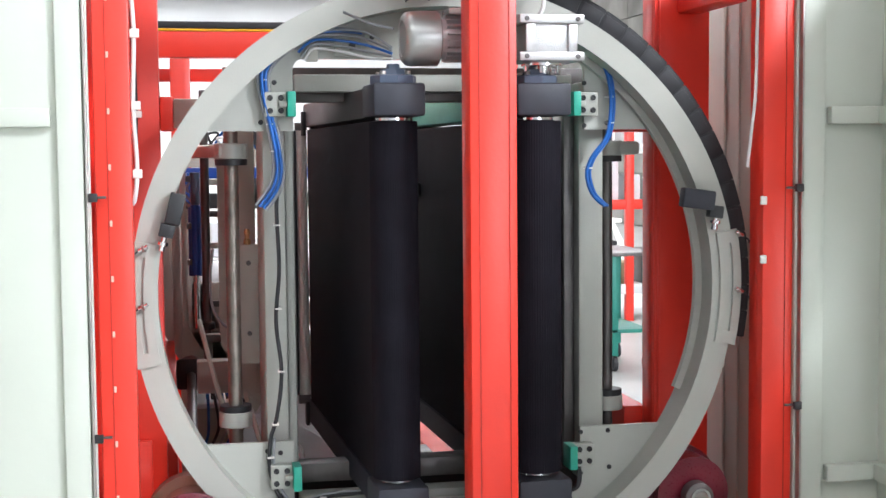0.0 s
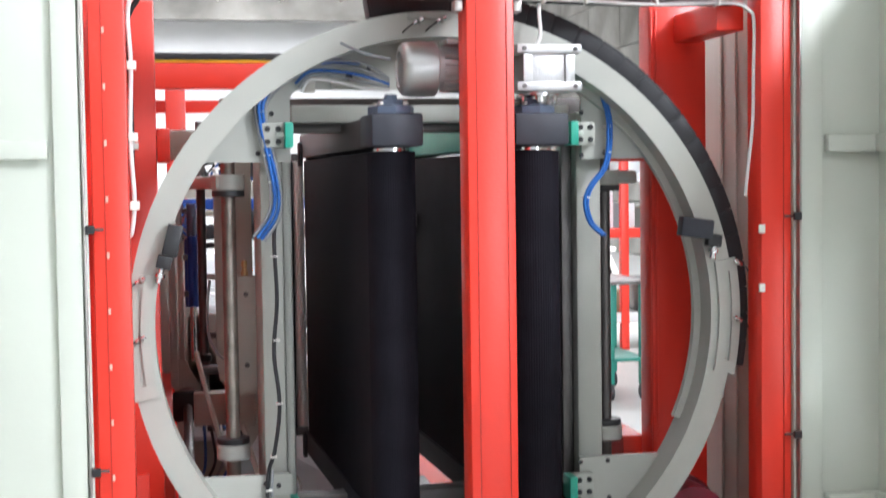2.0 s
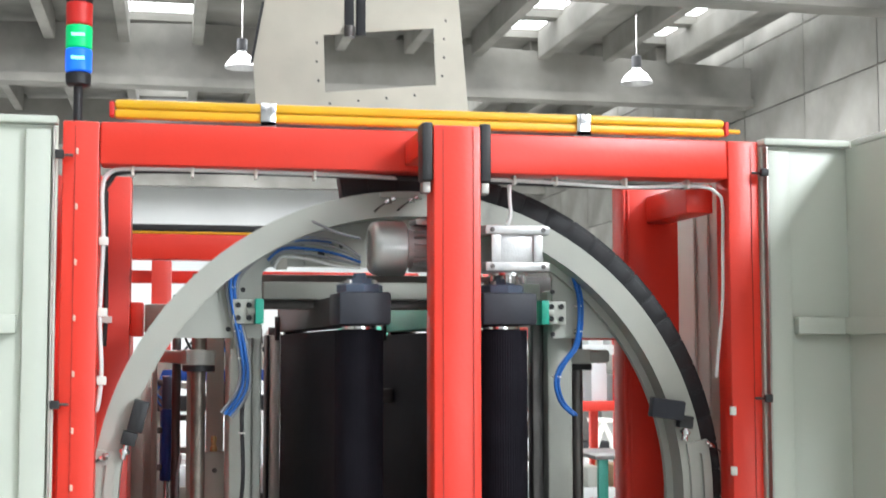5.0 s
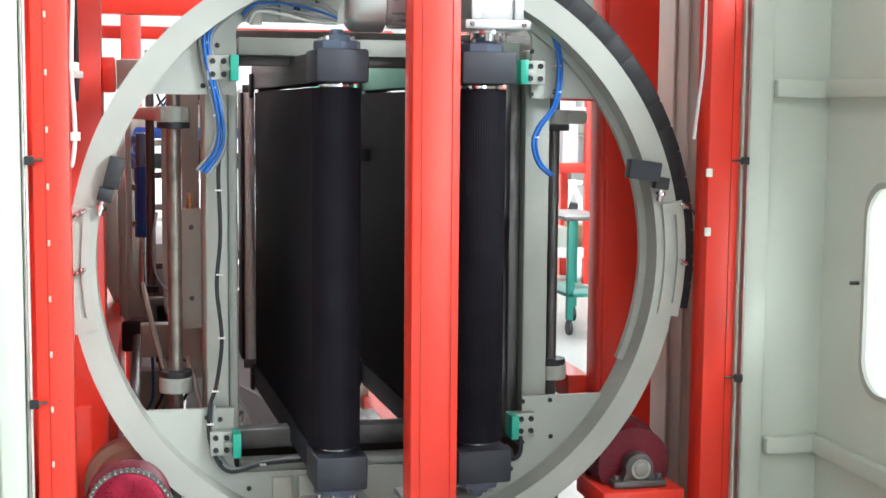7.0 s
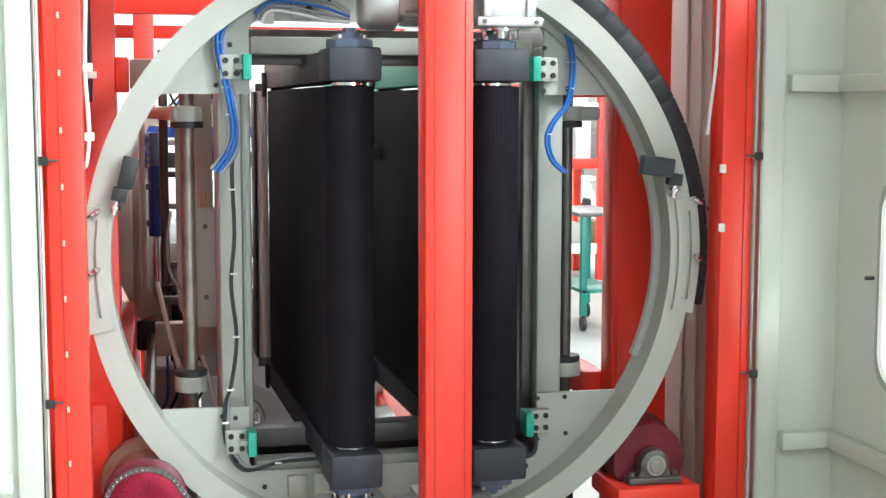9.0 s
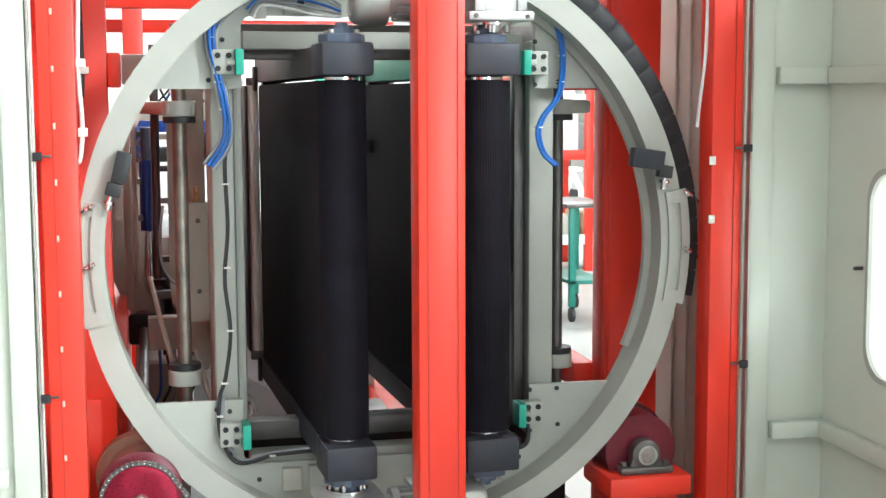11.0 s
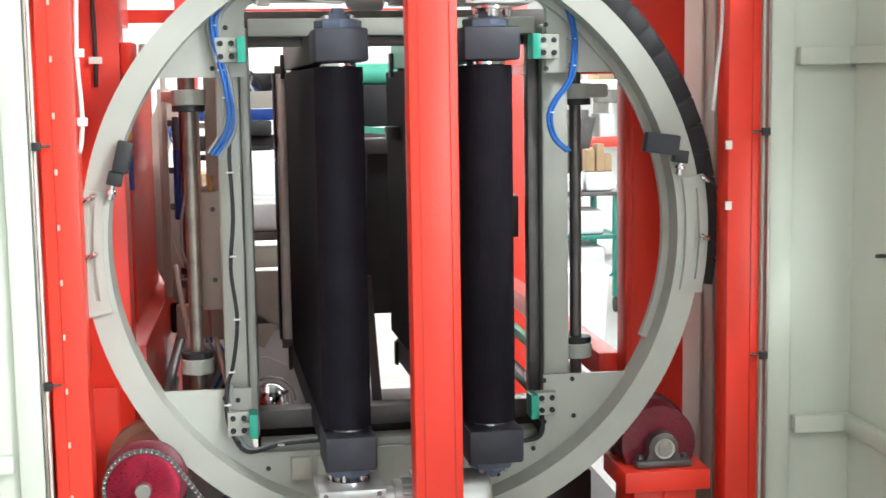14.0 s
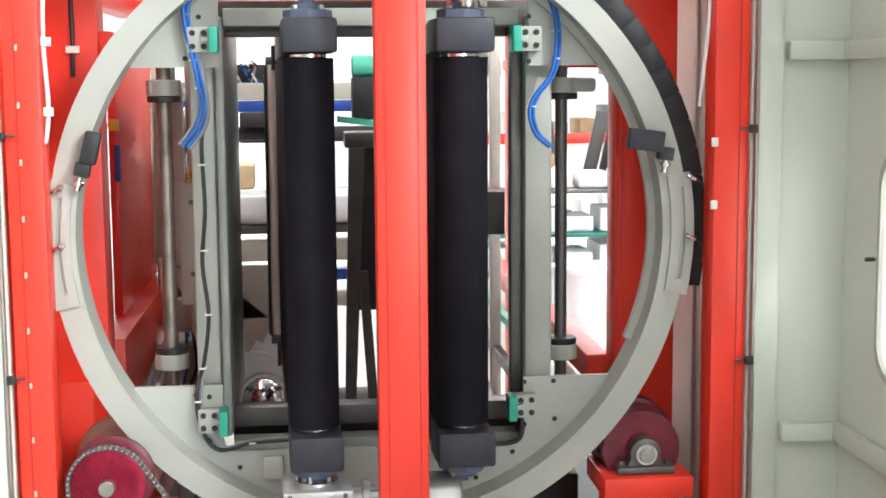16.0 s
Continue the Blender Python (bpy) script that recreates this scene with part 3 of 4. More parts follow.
part("air_cylinder", rod((0.186, 5.30, 1.25), (0.186, 5.30, 1.52), 0.020, 24), BLUEBAR, drum, "dark blue air cylinder")
part("air_cylinder_cap", rod((0.186, 5.30, 1.5205), (0.186, 5.30, 1.645), 0.019, 24), SLATE, drum, "blue-grey end cap")
part("piston_rod", rod((0.186, 5.30, 1.17), (0.186, 5.30, 1.2495), 0.006, 12), CHROME, drum)
part("hanger_post", box(0.130, 0.150, 5.28, 5.31, 1.05, 1.80, 0.003), GREY_WARM, drum)
for z in (1.30, 1.44, 1.62):
    part("clamp", box(0.1505, 0.170, 5.285, 5.305, z - 0.012, z + 0.012, 0.003), STEEL_DARK, drum)
for k, z in enumerate((1.10, 1.34, 1.47, 1.60)):
    part("cross_bar", box(0.21, 0.33, 5.62, 5.65, z - 0.012, z + 0.012, 0.003), (STEEL_DARK, GREY_WARM)[k % 2], drum)
part("lever", box(0.20, 0.262, 4.93, 4.97, 1.035, 1.065, 0.004), STEEL_DARK, drum)
part("support_block", box(0.175, 0.33, 4.98, 5.05, 0.84, 0.96, 0.006), GREY_WARM, drum)
part("carriage_plate", box(0.30, 0.372, 4.43, 4.46, 1.03, 1.42, 0.004), GREY_WARM, drum)
part("carriage_plate", slab([(0.252, 1.10), (0.258, 1.05), (0.27, 1.03), (0.293, 1.05), (0.293, 1.72), (0.252, 1.72)], 4.72, 4.75), GREY_WARM, drum, smooth=False)
part("carriage_plate", box(0.315, 0.372, 4.60, 4.63, 0.9, 1.80, 0.004), GREY_WARM, drum)
part("brass_fitting", turned((0.335, 4.43, 1.4205), (0, 0, 1), [(0, 0.012), (0.015, 0.012), (0.018, 0.008), (0.03, 0.008), (0.034, 0.011), (0.05, 0.008)], 12), BRASS, drum, "brass air fitting")
part("brace", sweep([(0.185, 4.9, 1.12), (0.22, 4.7, 0.98), (0.29, 4.45, 0.72)], 0.009, 6), GREY_WARM, drum)
part("brace", sweep([(0.28, 4.85, 1.10), (0.33, 4.6, 0.90), (0.38, 4.42, 0.72)], 0.009, 6), GREY_WARM, drum)
part("lead", sweep([(0.235, 4.8, 1.38), (0.222, 4.7, 1.30), (0.225, 4.65, 1.20), (0.26, 4.6, 1.14), (0.30, 4.55, 1.13)], 0.005, 8), CABLE_G, drum)
part("stop_block", box(0.30, 0.345, 4.44, 4.50, 1.10, 1.15, 0.005), RUBBER, drum)
part("inner_post", box(0.095, 0.125, 5.60, 5.63, 0.9, 1.75, 0.003), GREY_WARM, drum)
part("carriage_plate", box(1.4455, 1.457, 4.2, 4.4, 1.05, 1.40, 0.003), STEEL_DARK, drum)
part("side_arm", box(1.21, 1.343, 4.42, 4.60, 1.24, 1.38, 0.004), STEEL_DARK, drum, "dark steel carriage arm")
for z in (1.13, 1.36):
    part("screw", bolt((0.338, 4.4295, z), 0.008, 0.006), STEEL_DARK, drum)
# clamp blocks with green pads
for x0, sg, z in ((0.405, 1, 1.858), (0.405, 1, 0.742), (1.365, -1, 1.858), (1.352, -1, 0.76)):
    b = part("clamp_block", box(x0 - 0.032, x0 + 0.032, 4.04, 4.078, z - 0.036, z + 0.036, 0.003), GREY, drum)
    part("clamp_tongue", box(min(x0 + sg * 0.01, x0 + sg * 0.04), max(x0 + sg * 0.01, x0 + sg * 0.04), 4.025, 4.039, z - 0.008, z + 0.008, 0.002), GREY, drum)
    for dx in (-0.016, 0.016):
        for dz in (-0.019, 0.019):
            part("screw", bolt((x0 + dx, 4.0395, z + dz), 0.0085, 0.006), RUBBER, b, "black socket screw")
    xg = x0 + sg * 0.045
    part("pad", box(xg - 0.012, xg + 0.012, 4.0, 4.079, z - 0.037, z + 0.037, 0.002), TEAL, drum, "bright green plastic pad")
    for dz in (-0.066, 0.066):
        part("screw", bolt((x0, 4.0795, z + dz), 0.0075, 0.003), RUBBER, drum)
for x, z in ((0.363, 1.806), (0.531, 2.03), (0.478, 2.06), (1.316, 0.61), (1.203, 0.533), (1.442, 0.827), (1.446, 0.709), (0.366, 0.815), (0.49, 0.59), (0.735, 0.599), (1.44, 1.80), (0.70, 2.06), (1.25, 2.05), (1.13, 0.57)):
    part("screw", bolt((x, 4.0795, z), 0.0075, 0.003), RUBBER, drum)
part("cable_bracket", box(0.585, 0.665, 4.055, 4.0785, 2.0, 2.06, 0.004), GREY, drum)
part("cable_bracket", box(0.50, 0.535, 4.06, 4.0785, 1.985, 2.045, 0.003), GREY_WARM, drum)
part("screw", bolt((0.635, 4.0545, 2.03), 0.011, 0.006), RUBBER, drum)
part("cable_bracket", box(0.56, 0.62, 4.055, 4.0785, 0.555, 0.625, 0.004), GREY_WARM, drum)
part("cable_bracket", box(0.64, 0.73, 4.05, 4.0785, 0.55, 0.63, 0.003), GREY, drum)


def slot_plate(a0, a1, rc, name):
    w, g = 0.034, 0.008
    b = annulus(CX, CZ, rc - w, rc - g, 3.96, 3.9695, a0, a1, 24)
    annulus(CX, CZ, rc + g, rc + w, 3.96, 3.9695, a0, a1, 24, b)
    d = 0.28 * (a1 - a0)
    annulus(CX, CZ, rc - g, rc + g, 3.96, 3.9695, a0, a0 + d * 0.4, 8, b)
    annulus(CX, CZ, rc - g, rc + g, 3.96, 3.9695, a1 - d * 0.4, a1, 8, b)
    return part("slotted_plate", b, GREY, drum)


slot_plate(169.5, 192.5, 0.895, "l")
slot_plate(-12.0, 10.5, 0.905, "r")


def sensor(x, z, sg):
    s = part("sensor", rod((x - 0.016 * sg, 3.945, z - 0.006), (x + 0.012 * sg, 3.94, z + 0.008), 0.006, 12), CHROME, drum, "small threaded sensor")
    part("sensor_nut", rod((x - 0.004, 3.946, z), (x + 0.004, 3.943, z + 0.002), 0.011, 6), STEEL, s)
    part("lead", sweep([(x - 0.016 * sg, 3.945, z - 0.006), (x - 0.035 * sg, 3.945, z - 0.02), (x - 0.045 * sg, 3.97, z - 0.03)], 0.0025, 6), CABLE_B, s, "black lead")


for x, z, sg in ((0.018, 1.445, 1), (0.014, 1.279, 1), (1.822, 1.452, -1), (1.822, 1.276, -1)):
    sensor(x, z, sg)


sensor(0.83, 2.185, 1)
sensor(0.90, 2.19, 1)
part("sensor_bracket", box(0.80, 0.93, 3.955, 3.9695, 2.195, 2.212, 0.002), GREY, drum)


def limit_switch(x, z, tilt, sg):
    t = thing("limit_switch", "dark plastic limit switch clamped to the ring", "switch", "ring switches", at=(x, 3.955, z))
    t.rotation_euler = (0, radians(tilt), 0)
    part("housing", box(-0.022, 0.022, -0.03, 0.012, -0.045, 0.045, 0.004), RUBBER, t)
    part("clamp", box(-0.03, 0.012, -0.028, 0.012, -0.085, -0.047, 0.003), RUBBER, t)
    part("plunger", turned((-0.012, -0.01, -0.086), (0, 0, -1), [(0, 0.008), (0.012, 0.008), (0.014, 0.016), (0.024, 0.016), (0.026, 0.009), (0.04, 0.009)], 16), CHROME, t, "bright threaded plunger")
    return t


limit_switch(0.108, 1.558, 14, 1)
t = thing("limit_switch", "dark plastic limit switch clamped to the ring", "switch", "ring switches", at=(1.69, 3.955, 1.562))
t.rotation_euler = (0, radians(8), 0)
part("housing", box(-0.055, 0.05, -0.03, 0.014, -0.03, 0.03, 0.006), NAVY, t)
part("clamp", box(0.04, 0.085, -0.02, 0.013, -0.05, -0.012, 0.003), RUBBER, t)
part("plunger", turned((0.066, -0.005, -0.051), (0, 0, -1), [(0, 0.008), (0.006, 0.008), (0.008, 0.016), (0.016, 0.016), (0.018, 0.009), (0.036, 0.011)], 16), CHROME, t, "bright threaded plunger")

# cable carrier over the ring
carrier = thing("cable_carrier", "black plastic cable carrier chain wrapped over the ring", "cable carrier")
lk = box(-0.0425, 0.0425, -0.036, 0.046, 0, 0.066, 0.003)
box(-0.036, 0.040, -0.039, 0.049, 0.008, 0.058, 0.005, lk)
box(-0.040, 0.041, -0.034, 0.044, 0.0655, 0.070, 0.002, lk)
link_mesh = mesh_of(lk, "link", CHAINMAT, True)
n = 23
for i in range(n):
    a = radians(100 - 108 * i / (n - 1))
    ob = new("link", link_mesh)
    ob.parent = carrier
    ob.matrix_basis = pose(CX + (R1 + 0.002) * math.cos(a), 4.06, CZ + (R1 + 0.002) * math.sin(a), 0, 90 - math.degrees(a), 0)


# ---- belt conveyors ----
def belt_conveyor(x0, x1, top_motor, label, inner):
    t = thing("belt_conveyor", label, "conveyor", "upright belts")
    xm, r = (x0 + x1) / 2, (x1 - x0) / 2
    yf, yb, za, zb = 3.80, (5.30 if inner else 5.06), 0.785, 1.800
    # the belt loop, with fine vertical ribs
    out = []
    nseg = 64
    for i in range(nseg + 1):
        a = math.pi + math.pi * i / nseg
        rr = r - (0.0008 if i % 2 else 0.0)
        out.append((xm + rr * math.cos(a), yf + rr * math.sin(a)))
    for i in range(nseg + 1):
        a = math.pi * i / nseg
        out.append((xm + r * math.cos(a), yb + r * math.sin(a)))
    bmb = bmesh.new()
    lo = [bmb.verts.new((x, y, za)) for x, y in out]
    hi = [bmb.verts.new((x, y, zb)) for x, y in out]
    for i in range(len(out)):
        j = (i + 1) % len(out)
        bmb.faces.new((lo[i], lo[j], hi[j], hi[i]))
    bmb.faces.new(hi)
    bmb.faces.new(lo[::-1])
    part("belt", bmb, BELT, t, "black finely ribbed rubber belt", smooth=False)
    for z0, z1, up in ((1.80, 1.812, 1), (0.772, 0.785, -1)):
        part("collar", rod((xm, yf, z0 + 0.0005), (xm, yf, z1), r * 0.72, 32), CHROME, t, "polished steel collar")
    for z0, z1 in ((1.813, 1.905), (0.672, 0.7715)):
        part("bearing_block", box(x0 - 0.004, x1 + 0.006, 3.705, 3.885, z0, z1, 0.009), NAVY, t, "slate blue bearing block")
    for z, u in ((1.9055, 1), (0.6715, -1)):
        f = turned((xm, 3.79, z), (0, 0, u), [(0, 0.066), (0.02, 0.066), (0.024, 0.06), (0.024, 0.04), (0.04, 0.036), (0.04, 0.02), (0.055, 0.018)], 8)
        fl = part("bearing_flange", f, SLATE, t)
        for k in range(4):
            a = radians(45 + 90 * k)
            part("screw", bolt((xm + 0.05 * math.cos(a), 3.79 + 0.05 * math.sin(a), z + u * 0.0245), 0.008, 0.01, (0, 0, u)), STEEL, fl)
    sidecol = GREEN if inner else BEAMDARK
    part("top_beam", box(x0 + 0.002, x1 - 0.03, 3.886, 5.18, 1.812, 1.898, 0.004), sidecol, t, "green painted top beam" if inner else "dark steel top beam")
    part("bottom_beam", box(x0 + 0.002, x1 - 0.03, 3.886, 5.18, 0.69, 0.772, 0.004), NAVY, t, "dark painted bottom beam")
    part("rear_bracket", box(x0 + 0.03, x1 - 0.02, 5.181, 5.23, 0.66, 1.86, 0.004), STEEL_DARK, t)
    for z, u in ((1.80, 1), (0.70, -1)):
        part("hook", box(x0 - 0.012, x0 + 0.0015, 5.11, 5.15, z - 0.02, z + 0.07, 0.003), RUBBER, t)
    if inner:
        part("sensor", box(x0 - 0.047, x0 - 0.0005, 4.98, 5.04, 1.55, 1.60, 0.004), STEEL_DARK, t, "small grey sensor box")
    # gear unit and motor
    if top_motor:
        zc, u, mx = 2.03, 1, -1
    else:
        zc, u, mx = 0.560, -1, 1
    gx, gy = xm + (0.018 if top_motor else 0.0), 3.775
    gear = part("gear_unit", box(gx - 0.07, gx + 0.07, gy - 0.075, gy + 0.075, zc - 0.045, zc + 0.045, 0.008), ALU, t, "cast aluminium gear unit")
    for dz in (-0.052, 0.052):
        part("gear_foot", box(gx - 0.095, gx + 0.095, gy - 0.088, gy + 0.088, zc + dz - 0.0125, zc + dz + 0.0125, 0.004), ALU, gear)
        for dx in (-0.075, 0.075):
            part("screw", bolt((gx + dx, gy - 0.0885, zc + dz), 0.007, 0.003), STEEL_DARK, gear)
    for dx in (-0.062, 0.062):
        part("gear_lug", box(gx + dx - 0.014, gx + dx + 0.014, gy - 0.083, gy - 0.0755, zc - 0.039, zc + 0.039, 0.003), ALU, gear)
    zs = zc - u * 0.066
    ze = 1.962 if top_motor else 0.615
    part("output_flange", turned((gx, gy + 0.01, zs), (0, 0, -u), [(0, 0.06), (0.008, 0.06), (0.01, 0.03), (0.03, 0.028)], 28), CHROME, t)
    for k in range(6):
        a = radians(60 * k + 10)
        part("stud", rod((gx + 0.052 * math.cos(a), gy + 0.01 + 0.052 * math.sin(a), zs - u * 0.0085), (gx + 0.052 * math.cos(a), gy + 0.01 + 0.052 * math.sin(a), zs - u * 0.03), 0.006, 8), CHROME, t)
    # motor body along x
    m0 = gx + mx * 0.096
    motor = part("motor", turned((m0, gy + 0.01, zc), (mx, 0, 0), [(0, 0.04), (0.03, 0.042), (0.032, 0.06), (0.05, 0.06), (0.052, 0.054), (0.216, 0.054)], 36), ALU, t, "finned electric motor")
    for k in range(18):
        a = 2 * math.pi * k / 18
        q = box(-0.070, 0.074, -0.0022, 0.0022, 0.050, 0.066, 0)
        q.transform(Matrix.Translation((m0 + mx * 0.124, gy + 0.01, zc)) @ Matrix.Rotation(a, 4, "X"))
        part("fin", q, ALU, motor)
    part("terminal_box", box(min(m0 + mx * 0.08, m0 + mx * 0.19), max(m0 + mx * 0.08, m0 + mx * 0.19), gy - 0.04, gy + 0.05, zc + 0.066, zc + 0.083, 0.006), ALU, motor)
    part("fan_cowl", turned((m0 + mx * 0.212, gy + 0.01, zc), (mx, 0, 0), [(0, 0.073), (0.004, 0.077), (0.075, 0.077), (0.090, 0.074), (0.099, 0.066), (0.102, 0.05), (0.098, 0.048)], 40), MOTOR, motor, "silver domed fan cowl")
    turn = radians(YAW)
    t.matrix_basis = Matrix.Translation((xm, 3.79, 0)) @ Matrix.Rotation(turn, 4, "Z") @ Matrix.Translation((-xm, -3.79, 0))
    return t


YAW = 2.3
belt_conveyor(0.648, 0.785, False, "upright black ribbed belt conveyor with dark bearing blocks", False)
belt_conveyor(1.055, 1.205, True, "upright black ribbed belt conveyor with a green top beam", True)
guard = thing("guard_bar", "tall beige-grey guard bar standing beside the belt", "guard bar")
# White material makes up for light that doesn't reach this grey bar.
part("bar", rod((0.584, 5.17, 0.79), (0.584, 5.17, 1.80), 0.021, 28), WHITE, guard)
# Black sheet added where a dark gap shows between bar and belt.
part("backing", box(0.552, 0.5625, 5.15, 5.30, 0.79, 1.80, 0.003), RUBBER, guard, "black sheet added to fill the dark gap beside the bar")
part("bracket", box(0.560, 0.605, 5.155, 5.185, 1.8005, 1.83, 0.003), STEEL_DARK, guard)
part("bracket", box(0.560, 0.605, 5.155, 5.185, 0.755, 0.7895, 0.003), STEEL_DARK, guard)


# ---- support wheels ----
def support_wheel(x, z, drive):
    t = thing("support_wheel", "crimson support roller with a " + ("toothed drive chain" if drive else "dark pillow bearing"), "roller", "drum rollers")
    contact = math.hypot(CX - x, CZ - z) - R1 - 0.001
    y0 = 3.90 if drive else 3.995
    if drive:
        part("flange", turned((x, y0, z), (0, 1, 0), [(0.035, 0.108), (0.041, 0.12), (0.056, 0.12), (0.062, 0.116)], 48), RED_DARK, t, "glossy crimson flange")
    part("tread", turned((x, 3.9625 if drive else y0, z), (0, 1, 0), [(0, contact), (0.146 if drive else 0.115, contact)], 48), TAN if drive else RED_DARK, t, "tan urethane tread" if drive else "crimson urethane tread")
    part("flange", turned((x, 4.11, z), (0, 1, 0), [(0, 0.118), (0.008, 0.131), (0.06, 0.131), (0.07, 0.12)], 48), TAN if drive else RED_DARK, t, "" if drive else "glossy crimson flange")
    part("shaft", turned((x, 3.815 if drive else 3.922, z), (0, 1, 0), [(0, 0.02), (0.003, 0.023), (1.5, 0.023)], 24), STEEL, t)
    if drive:
        spr = part("sprocket", turned((x, 3.845, z), (0, 1, 0), [(0, 0.03), (0.001, 0.100), (0.003, 0.104), (0.012, 0.104), (0.02, 0.06), (0.089, 0.06)], 44), ANODISED, t, "crimson anodised sprocket")
        tooth = mesh_of(rod((0, 0, 0), (0, 0.014, 0), 0.0064, 8), "chain_roller", STEEL)
        pin = mesh_of(rod((0, -0.0045, 0), (0, 0.0185, 0), 0.0030, 8), "chain_pin", CHROME)
        plate = mesh_of(box(-0.011, 0.011, -0.002, 0.0, -0.0058, 0.0058, 0.002), "chain_link", STEEL_DARK)
        step = 0.0159
        path = []
        n = 26
        for k in range(n):
            a = radians(215) - k * step / 0.111
            if a < radians(28):
                break
            path.append((x + 0.111 * math.cos(a), z + 0.111 * math.sin(a), a - math.pi / 2))
        px, pz, pa = path[-1]
        for k in range(1, 12):
            path.append((px + k * step * math.cos(pa), pz + k * step * math.sin(pa), pa))
        for qx, qz, qa in path:
            for m, nm, dy in ((tooth, "chain_roller", 0), (pin, "chain_pin", 0), (plate, "chain_link", -0.0005), (plate, "chain_link", 0.0165)):
                ob = new(nm, m)
                ob.parent = t
                ob.matrix_basis = pose(qx, 3.846 + dy, qz, 0, -math.degrees(qa), 0)
    else:
        base = part("pillow_block", box(x - 0.088, x + 0.088, 3.93, 3.99, 0.566, 0.590, 0.006), STEEL_DARK, t, "dark cast pillow bearing")
        part("housing", turned((x, 3.935, z), (0, 1, 0), [(0, 0.034), (0.006, 0.046), (0.045, 0.048), (0.05, 0.04)], 32), STEEL_DARK, base)
        part("web", slab([(x - 0.055, 0.5905), (x + 0.055, 0.5905), (x + 0.04, 0.625), (x - 0.04, 0.625)], 3.94, 3.98), STEEL_DARK, base)
        part("ring", annulus(x, z, 0.024, 0.032, 3.928, 3.9345, seg=32), CHROME, base)
        for dx in (-0.07, 0.07):
            part("screw", bolt((x + dx, 3.96, 0.5905), 0.011, 0.012, (0, 0, 1)), STEEL_DARK, base)
    return t


support_wheel(0.135, 0.614, True)
support_wheel(1.697, 0.628, False)
drive = thing("drive_motor", "dark blue electric drive motor standing under the ring", "motor")
part("body", turned((0.42, 3.92, 0.415), (0, 1, 0), [(0, 0.05), (0.004, 0.088), (0.02, 0.096), (0.26, 0.096), (0.27, 0.08)], 40), MOTORBLUE, drive)
for k in range(16):
    a = 2 * math.pi * k / 16
    q = box(-0.002, 0.002, 0.08, 0.25, 0.094, 0.101, 0)
    q.transform(Matrix.Translation((0.42, 3.92, 0.415)) @ Matrix.Rotation(a, 4, "Y"))
    part("fin", q, MOTORBLUE, drive)
part("cowl_ring", annulus(0.42, 0.415, 0.080, 0.101, 3.912, 3.9195, seg=40), RUBBER, drive, "black cowl ring")
part("foot", box(0.34, 0.50, 3.95, 4.15, 0.0, 0.318, 0.006), RED, drive, "red mounting foot")

# ---- cables and hoses ----


def cable(name, label, pts, r, material, cat="cable", group=""):
    return solo(name, sweep(pts, r), material, label, cat, group)


HL = [(0.655, 2.073), (0.562, 2.078), (0.47, 2.052), (0.403, 2.006), (0.369, 1.962), (0.368, 1.904), (0.38, 1.838), (0.398, 1.755), (0.408, 1.672), (0.395, 1.614), (0.353, 1.556)]
for dx, dz, y, m, lab in ((0, 0, 4.045, HOSE, "blue air hose clipped to the ring"), (0.012, -0.004, 4.05, HOSE, "blue air hose clipped to the ring"), (0.02, -0.01, 4.052, CABLE_G, "grey hose bundled beside the blue one"), (-0.01, 0.004, 4.056, CABLE_G, "grey hose bundled beside the blue one")):
    cable("air_hose", lab, [(x + dx, y, z + dz) for x, z in HL], 0.0055, m, "hose", "ring hoses")
for k in range(5):
    z = 2.078 - 0.012 * k
    cable("cable", "grey cable fanning out towards the upper motor", [(0.455 + 0.01 * k, 4.05, 2.035 - 0.012 * k), (0.52, 4.045, z - 0.008), (0.60, 4.04, z - 0.004 * k), (0.68, 4.02, z - 0.006 * k - 0.012), (0.745, 3.98, 2.02 - 0.008 * k)], 0.0042, (CABLE_G, CABLE_G, HOSE, CABLE_G, CABLE_W)[k])
HR = [(1.353, 2.049), (1.407, 1.997), (1.436, 1.92), (1.44, 1.833), (1.425, 1.755), (1.379, 1.694), (1.362, 1.642), (1.379, 1.581), (1.421, 1.541)]
for dx, y in ((0, 4.045), (0.012, 4.052)):
    cable("air_hose", "blue air hose hanging in a curve from the ring", [(x + dx, y, z) for x, z in HR], 0.0055, HOSE, "hose", "ring hoses")
BC = [(0.408, 1.60), (0.404, 1.537), (0.409, 1.367), (0.397, 1.214), (0.411, 1.057), (0.394, 0.919), (0.374, 0.851), (0.374, 0.745), (0.424, 0.652), (0.534, 0.669), (0.666, 0.675)]
cable("cable", "black cable clipped down the upright", [(x, 4.062, z) for x, z in BC], 0.006, CABLE_B)
cable("cable", "grey cable running along the lower plate", [(x + 0.012, 4.066, z + 0.008) for x, z in BC[6:]], 0.005, CABLE_G)
for x, z in ((0.404, 1.50), (0.405, 1.25), (0.41, 1.06), (0.39, 0.90), (0.374, 0.80), (0.53, 0.669), (0.388, 1.80), (0.40, 1.72), (0.371, 1.93), (0.56, 2.078)):
    solo("cable_tie", box(x - 0.010, x + 0.010, 4.045, 4.0785, z - 0.002, z + 0.002, 0.0008), WHITE, "small white cable tie", "cable tie", "cable ties")
for x, z in ((1.438, 1.88), (1.44, 1.80), (1.37, 1.66)):
    solo("cable_tie", box(x - 0.009, x + 0.012, 4.045, 4.0785, z - 0.002, z + 0.002, 0.0008), WHITE, "small white cable tie", "cable tie", "cable ties")
